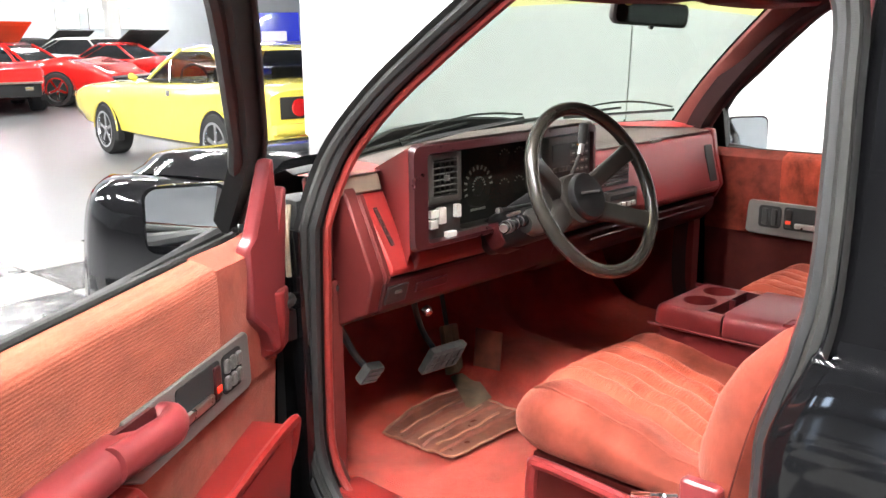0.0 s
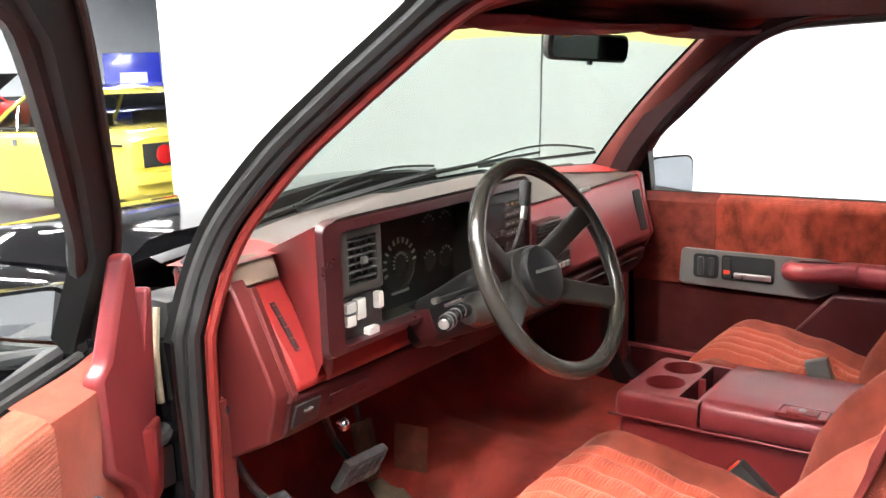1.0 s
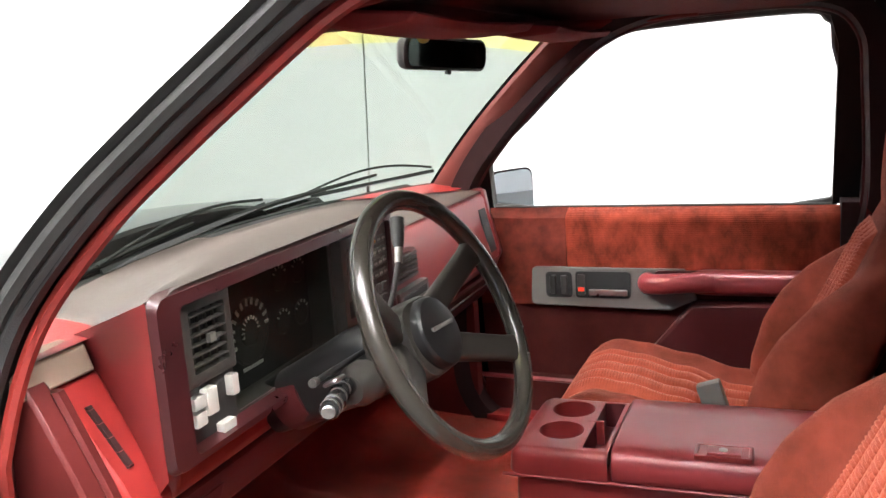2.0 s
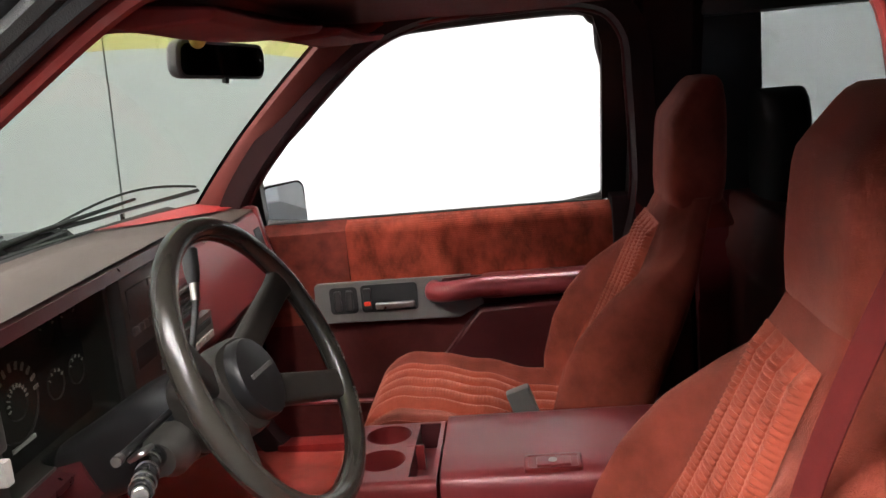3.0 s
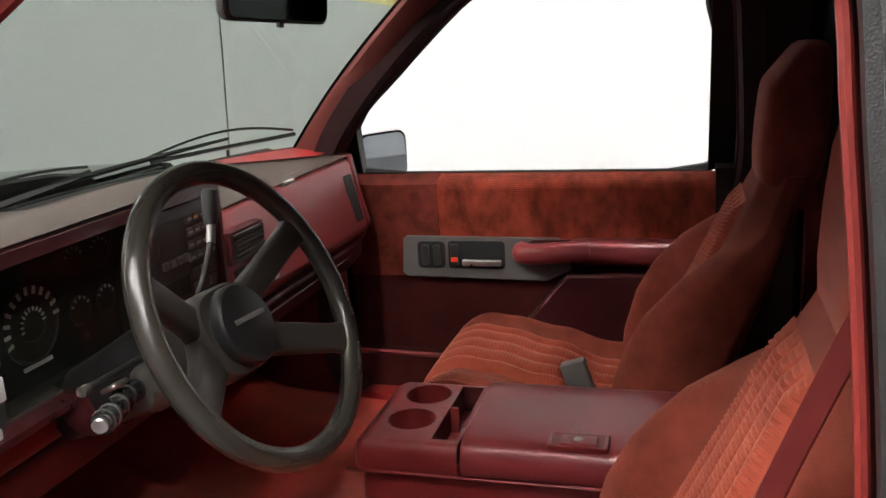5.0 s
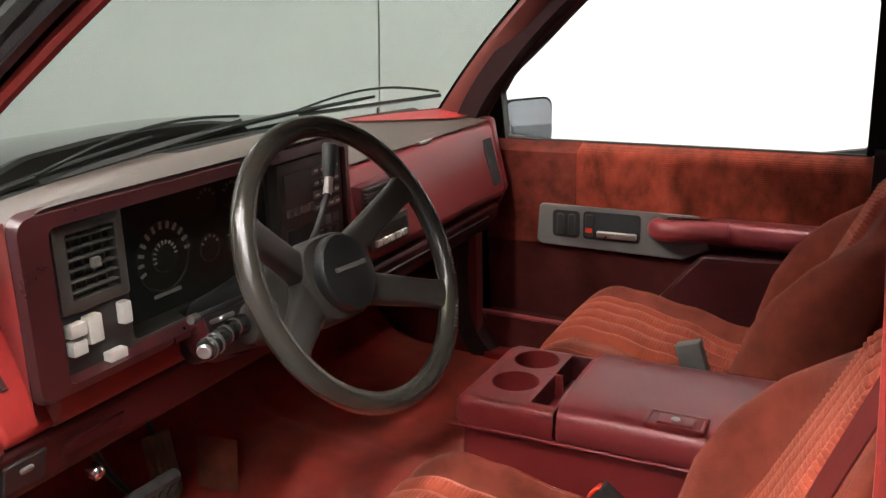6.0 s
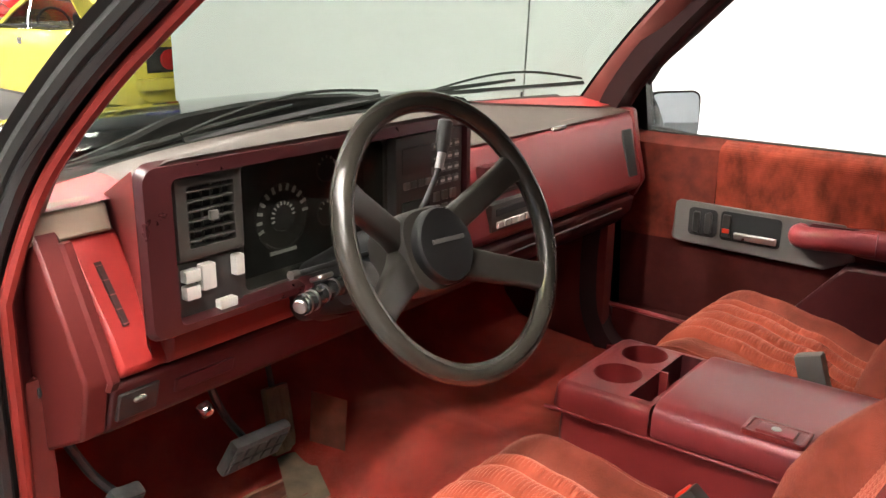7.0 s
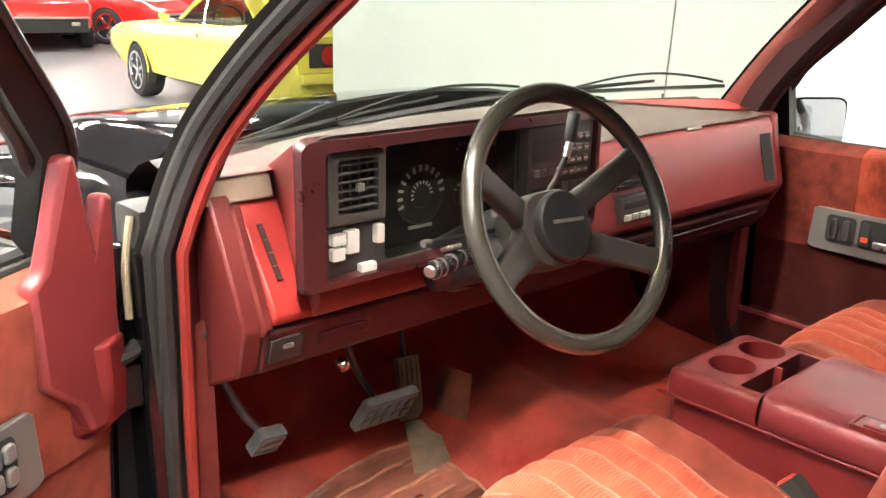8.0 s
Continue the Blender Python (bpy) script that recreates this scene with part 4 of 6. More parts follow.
part("hood_side", sheet(lambda a, b: lerp(V(-0.7787, -0.1515, lerp(1.350, 1.137, b)), V(-0.698, lerp(0.052, -0.045, b), lerp(1.276, 1.050, b)), a), 8, 10),
     M["vinyl"], dash, "brown maroon side of the cluster hood")
WELL = rrect(-0.612, 1.156, -0.332, 1.328, 0.010)
part("cluster_plate", loft([[V(a, yy, b) for a, b in r] for r, yy in ((rrect(-0.732, 1.152, -0.152, 1.332, 0.004), -0.128), (rrect(-0.732, 1.152, -0.152, 1.332, 0.004), -0.136),
                                                                      (WELL, -0.136), (WELL, -0.088))], True, False), M["grey_plastic"], dash, "charcoal cluster fascia with deep gauge well")
# driver outlet: frame, dark throat, vanes
vent = part("air_vent", loft([[V(a, yy, b) for a, b in rrect(*r)] for r, yy in (((-0.722, 1.226, -0.622, 1.330, 0.004), -0.136), ((-0.722, 1.226, -0.622, 1.330, 0.004), -0.150),
                                                                                ((-0.718, 1.230, -0.626, 1.326, 0.004), -0.152), ((-0.706, 1.240, -0.634, 1.318, 0.003), -0.150),
                                                                                ((-0.704, 1.242, -0.636, 1.316, 0.003), -0.137))], True, True), M["grey_plastic"], dash, "square air vent")
part("throat", rbox((-0.707, -0.139, 1.239), (-0.633, -0.137, 1.319), 0), M["under"], vent)
for k in range(6):
    z = 1.2485 + 0.0125 * k
    part("vane", rbox((-0.705, -0.150, z - 0.0009), (-0.635, -0.138, z + 0.0009), 0.0004, 1), M["grey_plastic"], vent)
for k in range(4):
    x = -0.694 + 0.0155 * k
    part("vane", rbox((x - 0.001, -0.143, 1.241), (x + 0.001, -0.138, 1.317), 0.0004, 1), M["grey_plastic"], vent)
part("vent_tab", rbox((-0.676, -0.156, 1.272), (-0.664, -0.149, 1.284), 0.002), M["plate_grey"], vent)
# light switches
part("switch_panel", rbox((-0.722, -0.142, 1.152), (-0.622, -0.136, 1.222), 0.003), M["black_plastic"], dash)
for (a0, b0, a1, b1) in ((-0.718, 1.198, -0.695, 1.214), (-0.718, 1.176, -0.697, 1.194), (-0.693, 1.183, -0.672, 1.217), (-0.640, 1.190, -0.626, 1.218), (-0.668, 1.150, -0.640, 1.163)):
    part("switch", rbox((a0, -0.154, b0), (a1, -0.140, b1), 0.003), M["button"], dash, "pale grey light switch")
# gauges: recessed dark dial panel, rings of ticks, lens
part("gauge_panel", rbox((-0.618, -0.0935, 1.150), (-0.326, -0.088, 1.334), 0.001, 1), M["black_plastic"], dash, "black gauge panel")


def gauge(cx, cz, r, n, a0, a1, size, dy=0.0):
    g = part("gauge", lathe([(r * 1.12, 0), (r * 1.12, 0.0025), (r * 1.06, 0.003), (r * 1.04, 0.001), (0.0, 0.001)], 32, pose(cx, -0.0937 - dy, cz, 90, 0, 0)), M["grey_plastic"], dash, "round charcoal dial")
    for k in range(n):
        a = radians(lerp(a0, a1, k / (n - 1)))
        for rr, sz in ((r, size),):
            m = pose(cx + rr * math.cos(a), -0.0965 - dy, cz + rr * math.sin(a), 0, -math.degrees(a), 0)
            part("tick", rbox((-sz, -0.0008, -sz * 0.45), (sz, 0.0008, sz * 0.45), 0, 1, m), M["mark"], g)
    return g


gauge(-0.506, 1.233, 0.044, 12, 200, 5, 0.0050)
gauge(-0.506, 1.234, 0.020, 11, 195, 5, 0.0026, 0.0014)
gauge(-0.415, 1.290, 0.018, 5, 150, 30, 0.0022)
gauge(-0.415, 1.222, 0.018, 5, 150, 30, 0.0022)
gauge(-0.360, 1.290, 0.018, 5, 150, 30, 0.0022)
gauge(-0.360, 1.222, 0.018, 5, 150, 30, 0.0022)
part("odometer_bar", rbox((-0.532, -0.097, 1.180), (-0.482, -0.095, 1.185), 0), M["mark"], dash)
lens = part("cluster_lens", rbox((-0.612, -0.1345, 1.156), (-0.332, -0.133, 1.328), 0.0005, 1), M["lens"], dash, "clear plastic cluster lens")
lens.visible_shadow = False
# radio and controls
part("radio_panel", rbox((-0.325, -0.156, 1.155), (-0.156, -0.136, 1.330), 0.003), M["grey_plastic"], dash, "charcoal radio fascia")
part("radio_window", rbox((-0.312, -0.158, 1.270), (-0.245, -0.155, 1.312), 0.001), M["black_plastic"], dash)
part("cassette_slot", rbox((-0.312, -0.158, 1.198), (-0.245, -0.155, 1.226), 0.001), M["under"], dash)
for r in range(4):
    for c in range(4):
        x, z = -0.232 + 0.0185 * c, 1.306 - 0.0195 * r
        part("radio_button", rbox((x - 0.0072, -0.160, z - 0.006), (x + 0.0072, -0.155, z + 0.006), 0.0015, 1), M["plate_grey"], dash)
        part("button_mark", rbox((x - 0.0052, -0.1607, z - 0.0020), (x + 0.0052, -0.160, z + 0.0020), 0), M["amber"] if (r, c) in ((0, 1),) else M["button"], dash)
for c in range(4):
    x = -0.302 + 0.018 * c
    part("radio_button", rbox((x - 0.007, -0.160, 1.246), (x + 0.007, -0.155, 1.258), 0.0015, 1), M["plate_grey"], dash)
for r in range(3):
    for c in range(3):
        x, z = -0.226 + 0.022 * c, 1.222 - 0.022 * r
        part("climate_button", rbox((x - 0.008, -0.160, z - 0.008), (x + 0.008, -0.155, z + 0.008), 0.0015, 1), M["plate_grey"], dash)
part("button_mark", rbox((-0.209, -0.1612, 1.176), (-0.199, -0.160, 1.181), 0), M["amber"], dash)
part("button_mark", rbox((-0.231, -0.1612, 1.176), (-0.221, -0.160, 1.181), 0), M["blue_mark"], dash)
# the whole cluster stands a little further forward than the side panel
CLUSTER = {"cluster_rim", "hood_side", "cluster_plate", "air_vent", "switch_panel", "switch", "gauge_panel", "gauge", "odometer_bar", "cluster_lens",
           "radio_panel", "radio_window", "cassette_slot", "radio_button", "button_mark", "climate_button"}
SEAT_C = pose(-0.697, -0.117, 1.322) @ Matrix.Scale(1.03, 4) @ pose(0.722, 0.150, -1.330)
for ob in dash.children:
    if ob.name.split(".")[0] in CLUSTER:
        ob.matrix_basis = SEAT_C @ ob.matrix_basis
# centre vent and tape unit on the passenger face
cv = part("air_vent", rbox((0.085, -0.034, 1.142), (0.222, -0.010, 1.207), 0.006), M["vinyl_dark"], dash, "maroon centre air vent")
for k in range(6):
    z = 1.152 + 0.0092 * k
    part("vane", rbox((0.095, -0.040, z - 0.0026), (0.212, -0.032, z + 0.0026), 0.0007, 1), M["black_plastic"], cv)
tp = part("tape_unit", rbox((0.095, -0.046, 1.072), (0.252, -0.02, 1.130), 0.004), M["grey_plastic"], dash, "charcoal tape unit with pale keys")
for k in range(5):
    part("key", rbox((0.112 + 0.026 * k, -0.051, 1.079), (0.133 + 0.026 * k, -0.045, 1.092), 0.001, 1), M["button"], tp)
part("slot", rbox((0.11, -0.0475, 1.104), (0.238, -0.045, 1.119), 0.001, 1), M["under"], tp)
# bright red panel left of and below the cluster
red = [(0.045, 1.240), (0.026, 1.232), (0.006, 1.197), (-0.050, 1.120), (-0.070, 1.084), (-0.073, 1.072), (-0.062, 1.062), (0.05, 1.062), (0.06, 1.24)]
part("red_panel", xprism(red, -0.766, -0.690), M["vinyl_red"], dash, "bright red side panel with slot vent", bevel=0.010)
part("red_strip", xprism([(-0.070, 1.128), (-0.082, 1.098), (-0.078, 1.072), (-0.062, 1.060), (0.0, 1.06), (0.0, 1.128)], -0.70, -0.345), M["trim_red"], dash, "bright red strip under the cluster", bevel=0.010)
# near-black solid drawn in place of the open slot's shade
sv = part("slot_vent", xprism([(0.012, 1.200), (0.004, 1.203), (-0.050, 1.128), (-0.040, 1.122)], -0.7415, -0.7335), M["trim_shaded"], dash, "slot vent")
for k in range(5):
    t = k / 4
    y, z = lerp(0.004, -0.046, t), lerp(1.198, 1.130, t)
    part("slot_bar", rbox((-0.7415, y - 0.0035, z - 0.0006), (-0.7335, y + 0.003, z + 0.0006), 0.0002, 1), M["vinyl"], sv)
part("tan_ledge", xprism([(0.075, 1.276), (0.032, 1.272), (0.020, 1.236), (0.045, 1.232)], -0.822, -0.700), M["ledge_tan"], dash, "tan capped ledge", bevel=0.004)
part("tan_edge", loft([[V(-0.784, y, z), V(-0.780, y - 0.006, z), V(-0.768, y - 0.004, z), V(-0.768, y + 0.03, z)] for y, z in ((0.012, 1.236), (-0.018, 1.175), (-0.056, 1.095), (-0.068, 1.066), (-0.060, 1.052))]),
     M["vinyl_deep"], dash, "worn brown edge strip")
part("red_shelf", sheet(lambda a, b: V(lerp(-0.82, -0.56, a), lerp(0.03, 0.165 + 0.08 * a, b), 1.274 + 0.004 * a - 0.008 * b), 6, 6), M["vinyl_red"], dash, "bright red end of the dash top")
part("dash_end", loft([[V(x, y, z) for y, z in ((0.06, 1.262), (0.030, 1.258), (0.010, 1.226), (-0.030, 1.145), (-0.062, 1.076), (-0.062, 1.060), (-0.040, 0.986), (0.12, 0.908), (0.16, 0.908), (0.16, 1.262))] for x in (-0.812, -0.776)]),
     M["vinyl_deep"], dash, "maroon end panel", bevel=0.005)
part("bolt", lathe([(0.009, 0), (0.009, 0.004), (0.0, 0.006)], 10, pose(-0.812, 0.055, 1.030, 0, -90, 0)), M["under"], dash)
# knee panel
part("knee_panel", xprism([(-0.050, 1.062), (-0.064, 1.056), (-0.042, 0.992), (-0.032, 0.980), (0.05, 0.942), (0.14, 0.909), (0.15, 1.062)], -0.776, -0.160), M["vinyl_dark"], dash,
     "dark maroon knee panel", bevel=0.006)
part("knee_seam", xprism([(-0.061, 1.032), (-0.054, 1.010), (-0.046, 1.010), (-0.050, 1.032)], -0.677, -0.577), M["vinyl_dark"], dash, bevel=0.002)
part("brake_release", xprism([(-0.064, 1.042), (-0.049, 0.998), (-0.03, 0.998), (-0.04, 1.042)], -0.766, -0.704), M["black_plastic"], dash, "black brake release panel", bevel=0.003)
part("release_handle", xprism([(-0.066, 1.030), (-0.063, 1.022), (-0.05, 1.022), (-0.055, 1.030)], -0.744, -0.726), M["plate_grey"], dash, bevel=0.003)
part("under_knob", lathe([(0.012, 0), (0.013, 0.010), (0.009, 0.018), (0.0, 0.02)], 14, pose(-0.60, -0.005, 0.945, 120, 0, 0)), M["chrome"], dash)
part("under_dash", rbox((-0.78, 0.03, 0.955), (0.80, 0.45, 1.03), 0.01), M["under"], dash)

# ---------------- steering wheel and column ----------------
WC, WR = V(-0.467, -0.372, 1.248), 0.178
TILT_W = 25.0
wheel = thing("steering_wheel", Matrix.Translation(WC) @ pose(0, 0, 0, 90 - TILT_W, 0, -4.2), "charcoal four-spoke steering wheel with glossy worn rim", "steering wheel")
# wheel space: x right, y up along the rim plane, z towards the driver
part("rim", tube([V(WR * math.cos(2 * math.pi * k / 64), WR * math.sin(2 * math.pi * k / 64), 0.004) for k in range(64)], 0.0142, 16, True, up=(0, 0, 1)), M["wheel_grip"], wheel, "worn glossy charcoal rim")
HZ = -0.066         # the hub lies deep behind the rim


def slab_ring(c, d, n, w, h, e=0.45):
    """A rounded oblong section about c, across the direction d."""
    return [c + n * w * spow(math.cos(q), e) + d * h * spow(math.sin(q), e) for q in (2 * math.pi * j / 20 for j in range(20))]


for ang, wide in ((24, 0.0), (153, 0.0), (202, 0.010), (328, 0.004)):
    a = radians(ang)
    dr, nr = V(math.cos(a), math.sin(a), 0), V(-math.sin(a), math.cos(a), 0)
    rings = []
    for k in range(13):
        t = k / 12
        c = dr * lerp(0.030, WR - 0.004, t) + V(0, -0.006 * (1 - t), HZ + 0.002 + (0.066 + 0.002) * t)
        w = 0.0185 + wide * (1 - t) + 0.012 * max(0.0, 1 - t / 0.35) ** 2 + 0.006 * max(0.0, (t - 0.82) / 0.18) ** 2
        ax = (dr * 0.42 * -1 + V(0, 0, 1)).normalized()
        rings.append(slab_ring(c, ax, nr, w, lerp(0.015, 0.0085, t), 0.5))
    part("spoke", loft(rings), M["spoke"], wheel)
part("hub", loft([[V(sx * spow(math.cos(q), 0.62), sy * spow(math.sin(q), 0.62) - 0.008, z + HZ) for q in (2 * math.pi * j / 40 for j in range(40))] for sx, sy, z in
                  ((0.050, 0.048, -0.050), (0.056, 0.054, -0.030), (0.060, 0.057, 0.0), (0.059, 0.056, 0.026), (0.055, 0.053, 0.034), (0.046, 0.048, 0.036))]), M["spoke"], wheel, "padded charcoal hub")
part("horn_cap", loft([[V(0.046 * k * math.cos(q) * (1 + 0.05 * math.cos(2 * q)), 0.051 * k * math.sin(q) - 0.008, z + HZ) for q in (2 * math.pi * j / 40 for j in range(40))] for k, z in
                       ((1.0, 0.030), (1.0, 0.046), (0.985, 0.0495), (0.95, 0.0525), (0.6, 0.056), (0.0001, 0.057))]), M["column"], wheel, "round dark horn cap")
part("emblem_bar", rbox((-0.029, -0.0050, HZ + 0.0545), (0.029, 0.0005, HZ + 0.0585), 0.001, 2, pose(0, 0, 0, 0, 0, -2)), M["emblem"], wheel, "plain raised emblem bar")
part("emblem_small", rbox((-0.006, -0.039, HZ + 0.0525), (0.006, -0.0355, HZ + 0.0548), 0.001), M["emblem"], wheel)
for a in (radians(-48), radians(-22)):
    for k in range(7):
        b = a + 0.034 * k
        p = V((WR - 0.001) * math.cos(b), (WR - 0.001) * math.sin(b), 0.0178)
        part("grip_stud", rbox((-0.0022, -0.0022, -0.001), (0.0022, 0.0022, 0.0016), 0.0008, 1, Matrix.Translation(p)), M["spoke"], wheel)
part("column_shroud", loft([[V(sx * spow(math.cos(q), 0.6), sy * spow(math.sin(q), 0.6) - dy, z) for q in (2 * math.pi * j / 24 for j in range(24))] for sx, sy, dy, z in
                            ((0.050, 0.048, 0.004, -0.105), (0.055, 0.053, 0.006, -0.112), (0.054, 0.054, 0.006, -0.16), (0.046, 0.048, 0.008, -0.23), (0.040, 0.042, 0.01, -0.33))]),
     M["column"], wheel, "black column shroud")
st = part("turn_stalk", tube(spline([V(-0.04, 0.012, -0.11), V(-0.10, 0.012, -0.11), V(-0.175, 0.012, -0.106)], 6), 0.0042, 10), M["column"], wheel, "black turn signal stalk")
part("stalk_knob", tube([V(-0.172, 0.012, -0.106), V(-0.184, 0.012, -0.104)], 0.0058, 12), M["grey_plastic"], st)
ig = part("ignition_lock", lathe([(0.030, 0), (0.030, 0.03), (0.022, 0.040), (0.020, 0.05), (0.0, 0.051)], 18, pose(-0.045, -0.024, -0.125, 0, -90, 0)), M["grey_plastic"], wheel, "ignition lock")
lev = [V(-0.09, -0.018, -0.125), V(-0.115, -0.016, -0.12), V(-0.14, -0.020, -0.112), V(-0.165, -0.024, -0.104), V(-0.185, -0.026, -0.098)]
part("key_cylinder", tube(spline(lev, 3), 0.012, 12, radii=[0.010, 0.013, 0.013, 0.010, 0.012, 0.014, 0.011, 0.013, 0.014, 0.012, 0.0128, 0.0130, 0.0125]), M["key_black"], ig, "gloss black and chrome key barrel")
for k, rr in ((3, 0.0115), (6, 0.0125), (9, 0.0135), (11, 0.0135)):
    q0 = spline(lev, 3)[k]
    part("key_ring", tube([q0 + V(0.0016, 0, -0.0004), q0 - V(0.0016, 0, -0.0004)], rr, 14), M["steel"], ig)
part("key_head", lathe([(0.0, 0), (0.0085, 0.001), (0.0090, 0.005), (0.0080, 0.0065), (0.0, 0.0068)], 18, pose(-0.186, -0.026, -0.098, 0, -70, 20)), M["steel"], ig)
part("key_blade", rbox((-0.012, -0.003, -0.010), (0.012, 0.003, 0.014), 0.002, 1, pose(-0.135, 0.0, -0.112)), M["steel"], ig)
part("column_bezel", loft([[V(0.050 * math.cos(q), 0.048 * math.sin(q) - 0.012, z) for q in (2 * math.pi * j / 24 for j in range(24))] for z in (-0.30, -0.25)]), M["vinyl_dark"], wheel)
# gear lever on the right of the column
sh = part("gear_lever", tube(spline([V(0.03, 0.02, -0.125), V(0.085, 0.06, -0.115), V(0.120, 0.105, -0.098)], 8), 0.0045, 10), M["black_plastic"], wheel, "black column gear lever")
part("lever_collar", tube([V(0.118, 0.102, -0.099), V(0.130, 0.125, -0.093)], 0.0065, 12), M["steel"], sh)
part("lever_knob", tube([V(0.129, 0.123, -0.094), V(0.134, 0.135, -0.091), V(0.146, 0.165, -0.083), V(0.147, 0.168, -0.082)], 0.011, 14, radii=[0.008, 0.0105, 0.0115, 0.008]), M["black_plastic"], sh)

# ---------------- pedals and heel mat ----------------
bp = thing("brake_pedal", None, "wide grey rubber brake pedal on a curved arm", "pedal")
mb = pose(-0.382, 0.146, 0.729, 30, 0, 0) @ pose(0, 0, 0, 0, 5, 0) @ Matrix.Scale(0.95, 4)
part("pad", rbox((-0.072, -0.012, -0.043), (0.072, 0.012, 0.043), 0.008, 2, mb), M["pedal"], bp)
for k in range(5):
    for r in range(2):
        part("tread", rbox((-0.068 + 0.028 * k, -0.0155, -0.031 + 0.033 * r), (-0.046 + 0.028 * k, -0.011, -0.004 + 0.033 * r), 0.003, 1, mb), M["pedal"], bp)
part("arm", tube(spline([V(-0.39, 0.165, 0.745), V(-0.42, 0.18, 0.80), V(-0.45, 0.18, 0.88), V(-0.46, 0.18, 0.96)], 6), 0.010, 8, squash=0.7), M["grey_plastic"], bp)
ga = thing("accelerator_pedal", None, "long dusty tan accelerator pedal", "pedal")
ma = pose(-0.205, 0.278, 0.672, -14, 4, 0)
part("pad", rbox((-0.031, -0.010, -0.072), (0.031, 0.010, 0.072), 0.006, 2, ma), M["pedal_tan"], ga)
for k in range(4):
    part("tread", rbox((-0.026 + 0.0145 * k, -0.0125, -0.066), (-0.018 + 0.0145 * k, -0.009, 0.066), 0.0015, 1, ma), M["pedal_tan"], ga)
part("arm", tube([V(-0.205, 0.29, 0.71), V(-0.20, 0.34, 0.92)], 0.007, 8), M["black_plastic"], ga)
pbk = thing("parking_brake_pedal", None, "small grey rubber parking brake pedal", "pedal")
mp_ = pose(-0.686, 0.096, 0.785, 32, 0, 0) @ pose(0, 0, 0, 0, 12, 0)
part("pad", rbox((-0.028, -0.013, -0.026), (0.028, 0.013, 0.026), 0.007, 2, mp_), M["pedal"], pbk)
for k in range(3):
    part("tread", rbox((-0.024, -0.016, -0.020 + 0.016 * k), (0.024, -0.012, -0.011 + 0.016 * k), 0.002, 1, mp_), M["pedal"], pbk)
part("arm", tube(spline([V(-0.692, 0.106, 0.80), V(-0.722, 0.115, 0.845), V(-0.760, 0.125, 0.93)], 6), 0.011, 8, squash=0.7), M["pedal"], pbk)
hm = thing("heel_mat", None, "worn brown translucent heel mat moulded on the carpet", "floor mat")
hz = 0.577


def hmat(a, b):
    x = lerp(lerp(-0.60, -0.58, b), lerp(-0.235, -0.275, b), a)
    y = lerp(0.175, -0.075, b) + 0.03 * (1 - b) * math.sin(math.pi * a) + (0.05 * (a - 0.5) * (1 - b))
    r = 0.005 * (1 if (b * 4) % 1 < 0.16 else 0)
    return V(x, y, hz + r + 0.02 * max(0, y - 0.10) ** 1 + 0.002 * math.sin(20 * a + 8 * b))


part("mat", sheet(hmat, 20, 48), M["mat_wear"], hm)
for b0 in (0.16, 0.42, 0.66):
    part("mat_rib", tube([hmat(0.10 + 0.78 * k / 16, b0 + 0.05 * math.sin(3 * k / 16)) + V(0, 0, 0.004) for k in range(17)], 0.0032, 6), M["mat_edge"], hm, "pale worn rib")
rim_pts = [hmat(k / 12, 0.0) for k in range(13)] + [hmat(1.0, k / 8) for k in range(1, 9)] + [hmat(1 - k / 12, 1.0) for k in range(1, 13)] + [hmat(0.0, 1 - k / 8) for k in range(1, 8)]
part("mat_edge", tube([p + V(0, 0, 0.002) for p in rim_pts], 0.0030, 6, True), M["mat_edge"], hm, "pale worn edge bead")
part("upper_mat", sheet(lambda a, b: lerp(lerp(V(-0.235, 0.256, 0.600), V(-0.170, 0.225, 0.606), a), lerp(V(-0.340, 0.100, 0.583), V(-0.250, 0.085, 0.583), a), b)
                       + V(0, 0, 0.004 * math.sin(5 * a + 3 * b)), 8, 10), M["pedal_tan"], hm, "dusty tan toe pad")
part("tunnel_patch", sheet(lambda a, b: V(-0.172 + 0.014 * a, lerp(0.225, 0.135, a) - 0.012 * b, lerp(0.600, 0.745, b)), 6, 8), M["mat_wear"], hm, "worn clear patch on the tunnel side")

# ---------------- seats ----------------
def seat_plane(z):
    """Depth of the flat middle of the backrest."""
    return -0.975 + (1.22 - z) * 0.464


def seat_wing(z):
    """Depth of the bolster crests."""
    return curve1(z, [(0.72, -0.700), (0.86, -0.704), (0.957, -0.730), (1.025, -0.770), (1.089, -0.834), (1.136, -0.908), (1.179, -0.992), (1.26, -1.030)])


def seat_w(z):
    return curve1(z, [(0.70, 0.225), (0.85, 0.248), (1.05, 0.250), (1.10, 0.240), (1.15, 0.215), (1.19, 0.178), (1.225, 0.146), (1.26, 0.128), (1.30, 0.120)])


def seat_front(x, z):
    """The front surface of the backrest: flat middle between forward wings."""
    r = abs(x) / seat_w(z)
    d = seat_wing(z) - seat_plane(z)
    h = smooth1(r, [(0.46, 0.0), (0.80, 1.0), (1.0, 0.93)]) if d > 0 else smooth1(r, [(0.74, 0.0), (1.0, 1.0)])
    return seat_plane(z) + d * h


